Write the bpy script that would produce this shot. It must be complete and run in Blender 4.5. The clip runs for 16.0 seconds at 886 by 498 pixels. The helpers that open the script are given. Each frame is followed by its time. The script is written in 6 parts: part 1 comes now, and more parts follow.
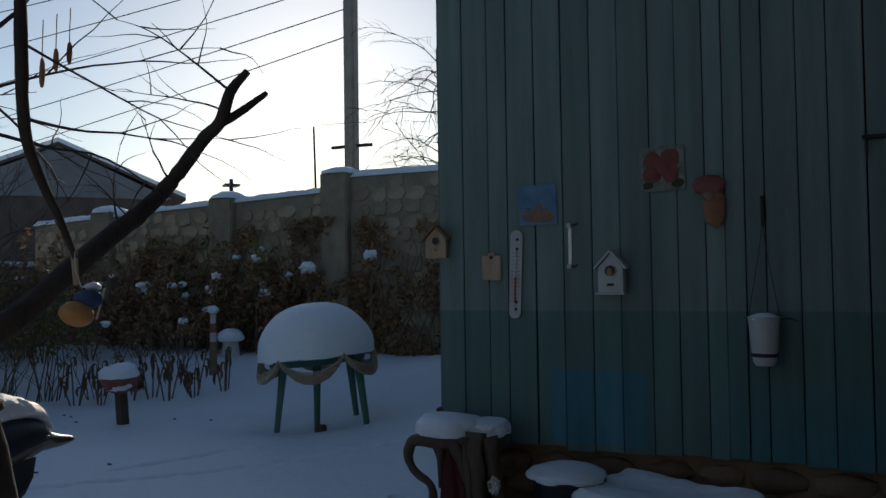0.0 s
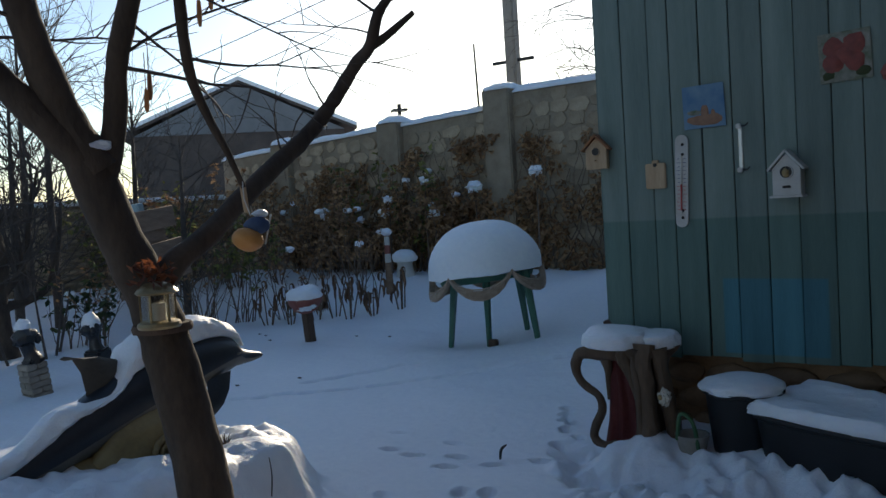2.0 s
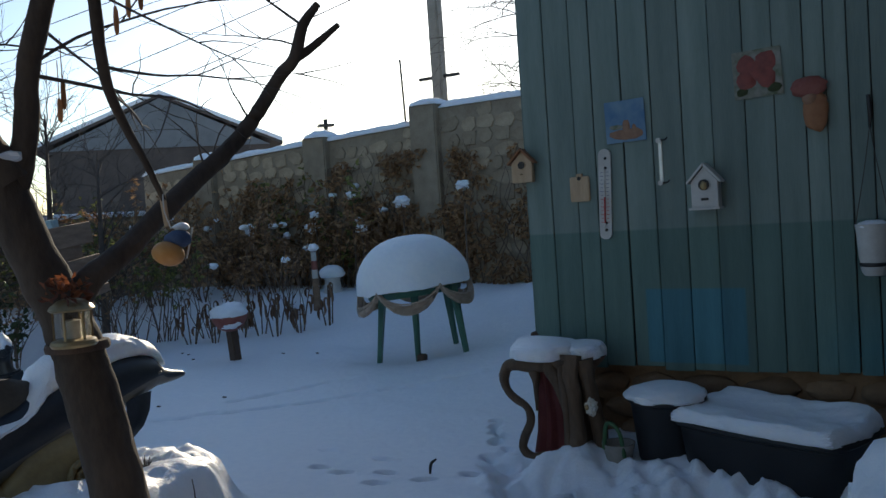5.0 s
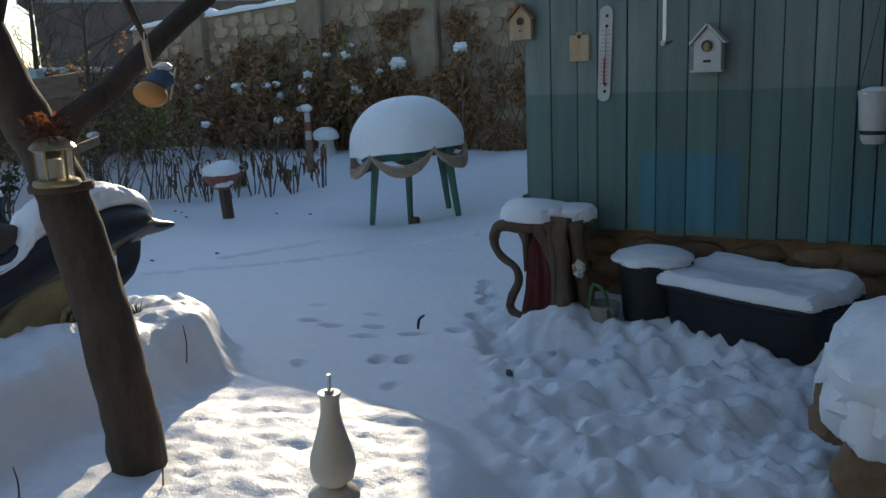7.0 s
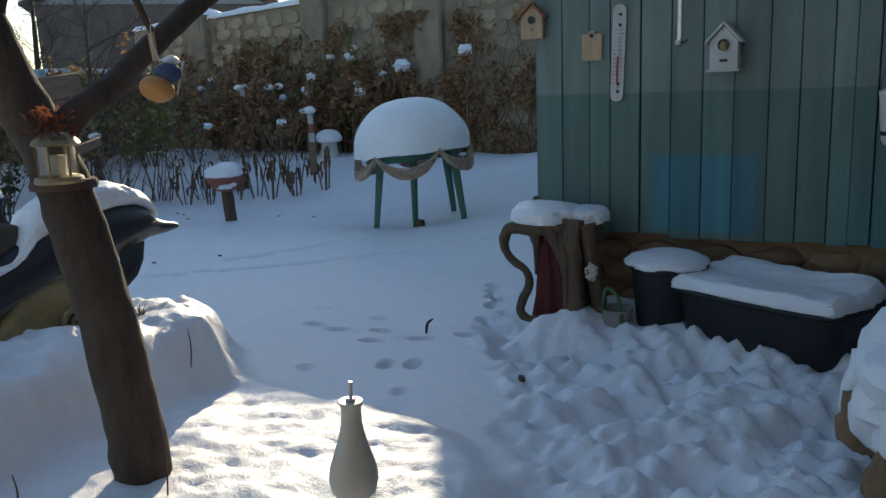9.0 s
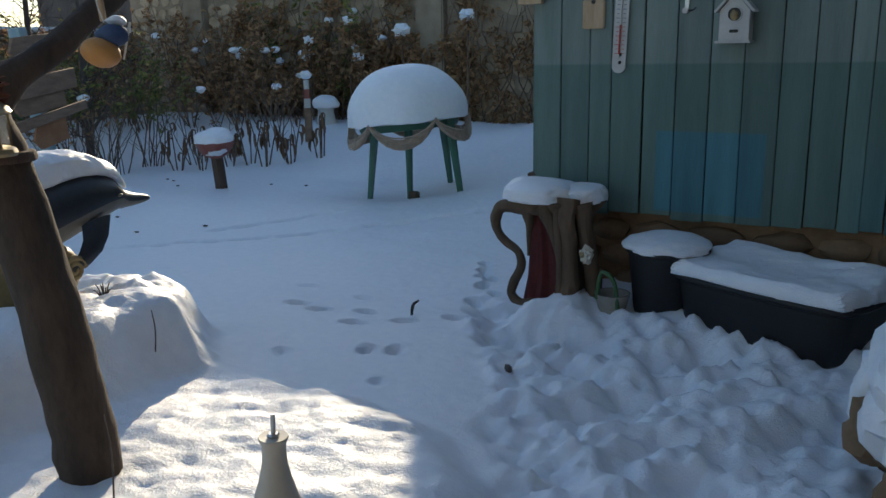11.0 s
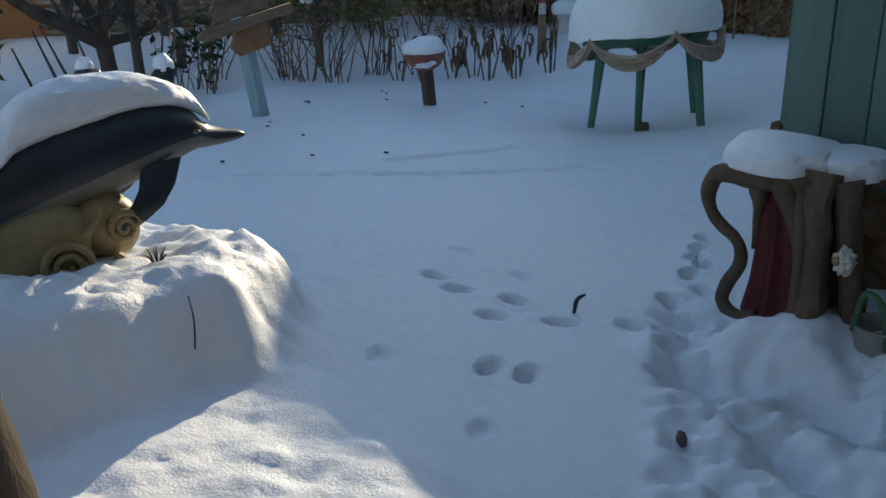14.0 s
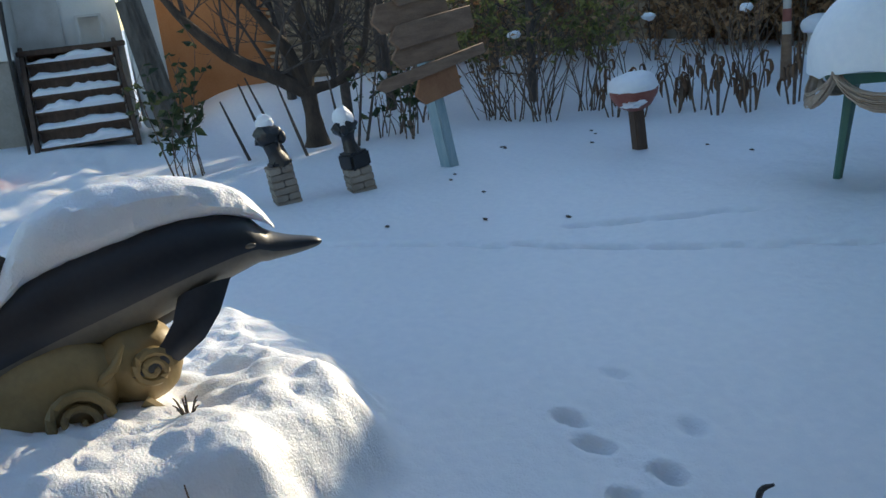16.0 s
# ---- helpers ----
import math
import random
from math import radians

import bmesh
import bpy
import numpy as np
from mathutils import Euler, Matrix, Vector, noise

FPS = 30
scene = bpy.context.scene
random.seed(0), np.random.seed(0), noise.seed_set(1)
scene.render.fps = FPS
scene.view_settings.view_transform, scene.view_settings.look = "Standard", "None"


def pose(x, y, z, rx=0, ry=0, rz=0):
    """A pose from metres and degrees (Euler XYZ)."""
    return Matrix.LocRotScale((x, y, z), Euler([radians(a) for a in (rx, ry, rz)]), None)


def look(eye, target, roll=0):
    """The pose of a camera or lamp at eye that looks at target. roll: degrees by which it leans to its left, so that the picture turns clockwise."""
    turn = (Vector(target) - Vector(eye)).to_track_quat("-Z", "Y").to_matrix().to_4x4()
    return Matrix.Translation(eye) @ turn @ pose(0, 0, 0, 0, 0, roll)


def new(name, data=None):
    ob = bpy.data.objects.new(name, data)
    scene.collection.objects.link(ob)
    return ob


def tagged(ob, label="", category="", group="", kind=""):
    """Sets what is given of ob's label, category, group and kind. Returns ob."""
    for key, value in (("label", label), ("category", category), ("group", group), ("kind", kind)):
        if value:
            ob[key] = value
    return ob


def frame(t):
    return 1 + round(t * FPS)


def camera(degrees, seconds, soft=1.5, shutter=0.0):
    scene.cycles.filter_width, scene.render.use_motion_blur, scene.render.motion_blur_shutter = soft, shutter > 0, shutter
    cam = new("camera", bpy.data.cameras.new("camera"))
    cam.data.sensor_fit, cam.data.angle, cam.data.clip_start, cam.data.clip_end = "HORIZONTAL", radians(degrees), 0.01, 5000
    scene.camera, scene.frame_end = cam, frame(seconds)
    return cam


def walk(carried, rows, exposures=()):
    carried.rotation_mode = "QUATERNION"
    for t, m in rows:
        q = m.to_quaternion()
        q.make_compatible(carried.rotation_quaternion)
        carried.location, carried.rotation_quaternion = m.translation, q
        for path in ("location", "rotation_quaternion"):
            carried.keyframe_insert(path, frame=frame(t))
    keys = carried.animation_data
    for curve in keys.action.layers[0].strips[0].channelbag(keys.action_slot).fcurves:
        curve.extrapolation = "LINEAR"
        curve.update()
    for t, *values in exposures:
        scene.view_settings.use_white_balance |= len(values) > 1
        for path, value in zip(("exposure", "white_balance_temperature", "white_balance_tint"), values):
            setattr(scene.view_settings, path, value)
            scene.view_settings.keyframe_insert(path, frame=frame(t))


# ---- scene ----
cam = camera(56.6, 16.0)
PATH = [
    (0, (0.757, -0.806, 1.46), (-0.056, 1.019, 1.528), -0.8),
    (0.5, (0.74, -0.803, 1.454), (-0.197, 0.963, 1.498), -1.4),
    (1, (0.749, -0.754, 1.463), (-0.269, 0.967, 1.408), -2.9),
    (1.5, (0.782, -0.761, 1.445), (-0.332, 0.898, 1.373), -1.1),
    (2, (0.807, -0.758, 1.448), (-0.37, 0.854, 1.331), -3.7),
    (2.5, (0.802, -0.749, 1.449), (-0.427, 0.819, 1.276), -4.2),
    (3, (0.809, -0.744, 1.451), (-0.366, 0.87, 1.338), -4.0),
    (3.5, (0.804, -0.74, 1.448), (-0.275, 0.943, 1.386), -3.5),
    (4, (0.817, -0.76, 1.449), (-0.261, 0.924, 1.393), -3.6),
    (4.2, (0.804, -0.745, 1.452), (-0.243, 0.957, 1.369), -4.1),
    (6.3, (0.799, -0.75, 1.4), (-0.227, 0.965, 1.307), -3.9),
    (6.5, (0.807, -0.741, 1.434), (-0.245, 0.957, 1.334), -4.0),
    (7, (0.801, -0.714, 1.368), (-0.215, 0.961, 0.965), -2.4),
    (7.2, (0.812, -0.712, 1.333), (-0.236, 0.92, 0.846), -1.7),
    (7.5, (0.756, -0.692, 1.302), (-0.29, 0.891, 0.669), -1.5),
    (7.7, (0.742, -0.672, 1.3), (-0.33, 0.883, 0.622), -1.3),
    (8, (0.711, -0.671, 1.3), (-0.354, 0.894, 0.656), -0.8),
    (8.5, (0.716, -0.654, 1.328), (-0.307, 0.985, 0.812), -2.0),
    (9, (0.711, -0.663, 1.342), (-0.306, 1.014, 0.949), -2.2),
    (9.2, (0.743, -0.7, 1.345), (-0.283, 0.97, 0.946), -2.4),
    (11.3, (0.603, -0.324, 1.351), (-0.426, 1.319, 0.858), -0.9),
    (11.5, (0.55, -0.263, 1.353), (-0.551, 1.326, 0.841), -1.5),
    (12, (0.553, -0.039, 1.358), (-0.766, 1.381, 0.866), -2.5),
    (12.5, (0.53, 0.187, 1.354), (-0.726, 1.665, 0.869), -2.1),
    (13, (0.331, 0.409, 1.334), (-0.969, 1.854, 0.862), 0.4),
    (13.2, (0.303, 0.364, 1.316), (-1.001, 1.767, 0.738), 2.4),
    (13.5, (0.263, 0.494, 1.311), (-0.981, 1.917, 0.657), 0.5),
    (14, (0.264, 0.806, 1.299), (-1.191, 2.004, 0.629), -1.7),
    (14.5, (0.203, 0.979, 1.339), (-1.335, 2.122, 0.765), -3.0),
    (15, (-0.016, 1.226, 1.343), (-1.637, 2.235, 0.746), -2.4),
    (15.5, (-0.108, 1.494, 1.367), (-1.868, 2.289, 0.845), -4.8),
    (16, (-0.217, 1.664, 1.365), (-1.995, 2.364, 0.775), -6.2),
]
walk(cam, [(t, look(eye, target, roll)) for t, eye, target, roll in PATH],
     exposures=[(0.0, -0.75, 6500, 9), (0.8, -0.45, 6500, 9), (1.5, 0.0, 6500, 9), (4.2, 0.15, 6500, 9), (6.6, 0.2, 6600, 9), (7.2, 0.75, 7100, 9), (9.2, 0.7, 7000, 8),
                (11.5, 0.65, 6900, 8), (13.2, 0.8, 7000, 7), (14.0, 0.65, 6900, 6), (14.6, 1.03, 6900, 6), (16.0, 0.92, 6900, 6)])

# ---- world, sun ----
SUN_AZ, SUN_EL = radians(122.6), radians(16.05)
SUN_DIR = Vector((math.cos(SUN_AZ) * math.cos(SUN_EL), math.sin(SUN_AZ) * math.cos(SUN_EL), math.sin(SUN_EL)))
world = bpy.data.worlds.new("sky")
scene.world = world
world.use_nodes = True
wn = world.node_tree
sky = wn.nodes.new("ShaderNodeTexSky")
sky.sky_type = "NISHITA"
sky.sun_disc = False
sky.sun_elevation = SUN_EL
sky.sun_rotation = math.pi / 2 - SUN_AZ
sky.air_density, sky.dust_density, sky.ozone_density = 1.0, 0.35, 2.5
wn.links.new(sky.outputs[0], wn.nodes["Background"].inputs[0])
wn.nodes["Background"].inputs[1].default_value = 0.15
sun = new("sun", bpy.data.lights.new("sun", "SUN"))
sun.data.energy, sun.data.angle, sun.data.color = 3.3, radians(0.6), (1.0, 0.86, 0.66)
sun.matrix_world = look(SUN_DIR * 50, (0, 0, 0))


# ---- materials ----
def mat(name, c1, c2=None, rough=0.7, scale=8.0, fine=60.0, bump=0.2, metal=0.0, vary=0.0, stretch=(1, 1, 1), dist=0.01, coat=0.0):
    m = bpy.data.materials.new(name)
    m.use_nodes = True
    n, l = m.node_tree.nodes, m.node_tree.links
    b = n["Principled BSDF"]
    b.inputs["Roughness"].default_value, b.inputs["Metallic"].default_value = rough, metal
    b.inputs["Coat Weight"].default_value = coat
    c2 = c2 or tuple(v * 0.7 for v in c1)
    tc, mp = n.new("ShaderNodeTexCoord"), n.new("ShaderNodeMapping")
    mp.inputs["Scale"].default_value = stretch
    l.new(tc.outputs["Object"], mp.inputs["Vector"])
    n1, n2 = n.new("ShaderNodeTexNoise"), n.new("ShaderNodeTexNoise")
    n1.inputs["Scale"].default_value, n2.inputs["Scale"].default_value = scale, fine
    n1.inputs["Detail"].default_value = n2.inputs["Detail"].default_value = 5
    for x in (n1, n2):
        l.new(mp.outputs[0], x.inputs["Vector"])
    add = n.new("ShaderNodeMath")
    add.operation = "MULTIPLY_ADD"
    add.inputs[1].default_value = 0.4
    l.new(n2.outputs[0], add.inputs[0])
    l.new(n1.outputs[0], add.inputs[2])
    rmp = n.new("ShaderNodeValToRGB")
    rmp.color_ramp.elements[0].position, rmp.color_ramp.elements[1].position = 0.45, 0.95
    rmp.color_ramp.elements[0].color, rmp.color_ramp.elements[1].color = (*c1, 1), (*c2, 1)
    l.new(add.outputs[0], rmp.inputs[0])
    out = rmp.outputs[0]
    if vary:
        oi, hs = n.new("ShaderNodeObjectInfo"), n.new("ShaderNodeHueSaturation")
        mr = n.new("ShaderNodeMapRange")
        mr.inputs["To Min"].default_value, mr.inputs["To Max"].default_value = 1 - vary, 1 + vary
        l.new(oi.outputs["Random"], mr.inputs[0])
        l.new(mr.outputs[0], hs.inputs["Value"])
        l.new(out, hs.inputs["Color"])
        out = hs.outputs[0]
    l.new(out, b.inputs["Base Color"])
    if bump:
        bp = n.new("ShaderNodeBump")
        bp.inputs["Strength"].default_value, bp.inputs["Distance"].default_value = bump, dist
        l.new(add.outputs[0], bp.inputs["Height"])
        l.new(bp.outputs[0], b.inputs["Normal"])
    return m


def mat_snow():
    m = mat("snow", (0.87, 0.88, 0.9), (0.8, 0.82, 0.86), 0.5, 20, 140, 0.6, dist=0.012)
    b = m.node_tree.nodes["Principled BSDF"]
    b.inputs["Subsurface Weight"].default_value = 0.25
    b.inputs["Subsurface Radius"].default_value = (0.03, 0.04, 0.05)
    b.inputs["Subsurface Scale"].default_value = 0.6
    return m


def mat_shed():
    """Two-tone flaking board paint: grey-green above, deeper teal below, a bluer patch, grain along the boards."""
    m = mat("shed_paint", (0.13, 0.18, 0.16), (0.21, 0.265, 0.235), 0.75, 2.2, 30, 0.5, vary=0.16, stretch=(6, 6, 0.5), dist=0.004)
    n, l = m.node_tree.nodes, m.node_tree.links
    b = n["Principled BSDF"]
    upper = b.inputs["Base Color"].links[0].from_socket
    geo, sep = n.new("ShaderNodeNewGeometry"), n.new("ShaderNodeSeparateXYZ")
    l.new(geo.outputs["Position"], sep.inputs[0])

    def step(axis, lo, hi):
        r = n.new("ShaderNodeMapRange")
        r.inputs["From Min"].default_value, r.inputs["From Max"].default_value = lo, hi
        l.new(sep.outputs[axis], r.inputs[0])
        return r.outputs[0]

    def mul(a, c):
        x = n.new("ShaderNodeMath")
        x.operation = "MULTIPLY"
        l.new(a, x.inputs[0])
        l.new(c, x.inputs[1])
        return x.outputs[0]

    def tint(colour, factor, under):
        mx = n.new("ShaderNodeMix")
        mx.data_type, mx.blend_type = "RGBA", "MULTIPLY"
        mx.inputs[7].default_value = (*colour, 1)
        l.new(factor, mx.inputs[0])
        l.new(under, mx.inputs[6])
        return mx.outputs[2]

    low = tint((0.58, 0.74, 0.72), step(2, 1.262, 1.25), upper)
    patch = mul(mul(step(0, -0.63, -0.62), step(0, -0.08, -0.09)), mul(step(2, 0.5, 0.51), step(2, 0.925, 0.915)))
    low = tint((0.6, 1.1, 1.55), patch, low)
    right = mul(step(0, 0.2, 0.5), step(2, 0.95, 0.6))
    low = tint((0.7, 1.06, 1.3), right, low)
    l.new(low, b.inputs["Base Color"])
    return m


def mat_leaf(name, c1, c2):
    m = mat(name, c1, c2, 0.6, 3, 30, 0.1)
    n, l = m.node_tree.nodes, m.node_tree.links
    rmp = [x for x in n if x.type == "VALTORGB"][0]
    geo = n.new("ShaderNodeNewGeometry")
    rmp.color_ramp.elements[0].position, rmp.color_ramp.elements[1].position = 0.0, 1.0
    l.new(geo.outputs["Random Per Island"], rmp.inputs[0])
    tr, mx = n.new("ShaderNodeBsdfTranslucent"), n.new("ShaderNodeMixShader")
    mx.inputs[0].default_value = 0.4
    l.new(rmp.outputs[0], tr.inputs["Color"])
    l.new(n["Principled BSDF"].outputs[0], mx.inputs[1])
    l.new(tr.outputs[0], mx.inputs[2])
    l.new(mx.outputs[0], n["Material Output"].inputs["Surface"])
    return m


SNOW = mat_snow()
SHED = mat_shed()
BARK = mat("bark", (0.035, 0.024, 0.017), (0.095, 0.066, 0.046), 0.9, 10, 70, 0.9, stretch=(1, 1, 0.35), dist=0.01)
TWIG = mat("twig_bark", (0.05, 0.04, 0.035), (0.11, 0.085, 0.07), 0.85, 20, 90, 0.4)
DRYSTEM = mat("dry_stem", (0.09, 0.06, 0.045), (0.2, 0.14, 0.1), 0.85, 14, 80, 0.4)
DRYLEAF = mat_leaf("dry_leaf", (0.2, 0.105, 0.05), (0.5, 0.3, 0.15))
REDLEAF = mat_leaf("rust_leaf", (0.1, 0.03, 0.015), (0.3, 0.1, 0.04))
GREENLEAF = mat_leaf("green_leaf", (0.07, 0.08, 0.03), (0.3, 0.29, 0.08))
DARKGREEN = mat_leaf("evergreen_leaf", (0.02, 0.035, 0.015), (0.07, 0.09, 0.03))
STONE = mat("wall_stone", (0.26, 0.19, 0.12), (0.44, 0.34, 0.23), 0.85, 7, 60, 0.8, vary=0.28, dist=0.012)
MORTAR = mat("mortar", (0.23, 0.175, 0.12), (0.34, 0.27, 0.19), 0.95, 6, 50, 0.8)
PLINTH = mat("plinth_stone", (0.16, 0.095, 0.05), (0.26, 0.16, 0.09), 0.9, 6, 50, 0.8, vary=0.3)
BRICKGREY = mat("pale_brick", (0.22, 0.18, 0.145), (0.34, 0.29, 0.235), 0.9, 9, 60, 0.5, vary=0.15)
GREENPLASTIC = mat("green_plastic", (0.035, 0.11, 0.075), (0.06, 0.16, 0.11), 0.45, 5, 60, 0.1)
WICKER = mat("rope_strand", (0.38, 0.27, 0.19), (0.56, 0.43, 0.33), 0.8, 20, 100, 0.4)
RUST = mat("rust_paint", (0.2, 0.05, 0.035), (0.3, 0.11, 0.085), 0.7, 8, 60, 0.3)
BLACKPLASTIC = mat("black_plastic", (0.007, 0.0075, 0.009), (0.014, 0.0145, 0.017), 0.62, 6, 70, 0.2)
BARKPOT = mat("sculpted_bark", (0.06, 0.04, 0.025), (0.16, 0.1, 0.06), 0.8, 8, 50, 0.8, stretch=(1, 1, 0.3))
REDDRAPE = mat("dark_red_paint", (0.15, 0.025, 0.025), (0.22, 0.05, 0.042), 0.65, 7, 50, 0.4)
FINPAINT = mat("weathered_fin_paint", (0.05, 0.042, 0.034), (0.11, 0.095, 0.075), 0.6, 6, 60, 0.3)
WITHERED = mat_leaf("withered_leaf", (0.11, 0.06, 0.035), (0.3, 0.17, 0.095))
NAVY = mat("navy_statue_paint", (0.012, 0.015, 0.022), (0.03, 0.034, 0.042), 0.42, 5, 60, 0.12)
BELLY = mat("grey_statue_paint", (0.1, 0.095, 0.08), (0.17, 0.155, 0.125), 0.5, 5, 60, 0.12)
GOLD = mat("ochre_statue_paint", (0.34, 0.25, 0.11), (0.2, 0.14, 0.06), 0.5, 6, 50, 0.3)
WHITEPAINT = mat("white_paint", (0.6, 0.59, 0.56), (0.46, 0.44, 0.4), 0.6, 6, 60, 0.15)
CREAM = mat("cream_ceramic", (0.5, 0.46, 0.38), (0.6, 0.55, 0.46), 0.4, 9, 60, 0.1)
WOODPALE = mat("pale_wood", (0.42, 0.29, 0.17), (0.56, 0.41, 0.26), 0.75, 5, 40, 0.4, stretch=(4, 4, 0.6))
WOODGREY = mat("grey_wood", (0.17, 0.1, 0.062), (0.29, 0.185, 0.12), 0.85, 5, 40, 0.5, stretch=(1, 1, 5))
AGEDBOARD = mat("aged_board", (0.08, 0.07, 0.058), (0.19, 0.165, 0.135), 0.9, 5, 40, 0.6, vary=0.3, stretch=(4, 4, 0.5))
WOODBROWN = mat("brown_wood", (0.26, 0.11, 0.05), (0.36, 0.17, 0.08), 0.8, 5, 40, 0.5)
POSTBROWN = mat("dark_post_wood", (0.06, 0.035, 0.025), (0.12, 0.075, 0.05), 0.85, 5, 40, 0.6, stretch=(4, 4, 0.5))
BLUEPOST = mat("weathered_blue_paint", (0.2, 0.32, 0.36), (0.33, 0.42, 0.44), 0.75, 7, 40, 0.5, stretch=(4, 4, 0.5))
ORANGEWALL = mat("orange_plaster", (0.42, 0.17, 0.06), (0.52, 0.24, 0.1), 0.9, 3, 40, 0.4)
WHITEWALL = mat("pale_plaster", (0.62, 0.62, 0.6), (0.75, 0.74, 0.7), 0.85, 2, 40, 0.3)
# kept dark so the added unseen walls bounce little sun back
SHADEWALL = mat("shade_wall_dark", (0.075, 0.072, 0.07), (0.12, 0.115, 0.11), 0.9, 2, 40, 0.3)
CONCRETE = mat("concrete", (0.22, 0.2, 0.17), (0.34, 0.31, 0.27), 0.9, 4, 50, 0.6)
DARKMETAL = mat("dark_metal", (0.02, 0.02, 0.022), (0.05, 0.045, 0.04), 0.5, 9, 60, 0.2, metal=0.4)
STEEL = mat("galvanised_steel", (0.45, 0.46, 0.47), (0.6, 0.6, 0.6), 0.35, 9, 60, 0.1, metal=1.0)
BRASS = mat("aged_brass", (0.22, 0.16, 0.08), (0.36, 0.27, 0.14), 0.4, 12, 60, 0.2, metal=0.6)
BLACKSTONE = mat("black_bust_paint", (0.008, 0.008, 0.009), (0.02, 0.02, 0.022), 0.4, 9, 60, 0.3)
GABLE = mat("gable_siding", (0.14, 0.145, 0.15), (0.2, 0.205, 0.21), 0.8, 2, 30, 0.3)
DARKWOOD = mat("dark_siding", (0.06, 0.045, 0.04), (0.11, 0.085, 0.07), 0.85, 2, 30, 0.4)
ORANGE = mat("orange_gourd", (0.5, 0.2, 0.05), (0.6, 0.3, 0.09), 0.55, 6, 50, 0.2)
BLUECLOTH = mat("blue_cloth", (0.04, 0.07, 0.15), (0.09, 0.13, 0.22), 0.85, 8, 60, 0.3)
CORD = mat("white_cord", (0.7, 0.68, 0.62), (0.55, 0.53, 0.48), 0.8, 30, 90, 0.2)
REDPAINT = mat("red_paint", (0.5, 0.04, 0.035), (0.42, 0.05, 0.04), 0.55, 8, 60, 0.1)
GREENPAINT = mat("bright_green_paint", (0.1, 0.36, 0.08), (0.16, 0.45, 0.12), 0.5, 8, 60, 0.1)
HOSE = mat("green_hose_rubber", (0.03, 0.09, 0.035), (0.06, 0.14, 0.055), 0.5, 8, 60, 0.1)
PRINTSKY = mat("print_blue", (0.03, 0.13, 0.28), (0.2, 0.31, 0.38), 0.5, 4, 20, 0.05)
PRINTSAND = mat("print_sand", (0.3, 0.16, 0.09), (0.2, 0.1, 0.06), 0.5, 20, 60, 0.05)
PRINTROSE = mat("print_rose", (0.26, 0.05, 0.035), (0.15, 0.03, 0.025), 0.5, 25, 60, 0.05)
PRINTLEAF = mat("print_leaf", (0.3, 0.28, 0.25), (0.07, 0.1, 0.04), 0.5, 14, 60, 0.05)
GLASS = bpy.data.materials.new("lantern_glass")
GLASS.use_nodes = True
_g = GLASS.node_tree.nodes["Principled BSDF"]
_g.inputs["Transmission Weight"].default_value, _g.inputs["Roughness"].default_value = 1.0, 0.12
_g.inputs["Base Color"].default_value = (0.93, 0.92, 0.86, 1)


# ---- mesh helpers ----
def bm_new():
    return bmesh.new()


def box(bm, c, size, rot=None, bevel=0.0, mi=0):
    """A box about c, bevelled, added to bm."""
    m = Matrix.Translation(c) @ (rot or Matrix()) @ Matrix.Diagonal((*size, 1))
    got = bmesh.ops.create_cube(bm, size=1, matrix=m)["verts"]
    faces = {f for v in got for f in v.link_faces}
    for f in faces:
        f.material_index = mi
    if bevel:
        e = {e for v in got for e in v.link_edges}
        bmesh.ops.bevel(bm, geom=list(e), offset=bevel, segments=2, affect="EDGES", material=-1)
    return bm


def revolve(bm, prof, c=(0, 0, 0), n=20, rot=None, mi=0, wob=0.0):
    """A turned shape from (radius, height) pairs about the z axis."""
    m = Matrix.Translation(c) @ (rot or Matrix())
    rings = []
    for r, z in prof:
        ring = []
        for k in range(n):
            a = 2 * math.pi * k / n
            rr = r * (1 + wob * noise.noise((math.cos(a) * 1.7 + c[0] * 9, math.sin(a) * 1.7 + c[1] * 9, z * 6)))
            ring.append(bm.verts.new(m @ Vector((rr * math.cos(a), rr * math.sin(a), z))))
        rings.append(ring)
    for a, b in zip(rings, rings[1:]):
        for k in range(n):
            bm.faces.new((a[k], a[(k + 1) % n], b[(k + 1) % n], b[k])).material_index = mi
    bm.faces.new(rings[0][::-1]).material_index = mi
    bm.faces.new(rings[-1]).material_index = mi
    return bm


def smooth_path(pts, step):
    """Catmull-Rom through points (x, y, z, radius...)."""
    p = [np.array(q, float) for q in pts]
    p = [2 * p[0] - p[1]] + p + [2 * p[-1] - p[-2]]
    out = []
    for i in range(1, len(p) - 2):
        for k in range(step):
            t = k / step
            out.append(0.5 * (2 * p[i] + (p[i + 1] - p[i - 1]) * t + (2 * p[i - 1] - 5 * p[i] + 4 * p[i + 1] - p[i + 2]) * t * t
                              + (3 * p[i] - p[i - 1] - 3 * p[i + 1] + p[i + 2]) * t ** 3))
    out.append(p[-2])
    return out


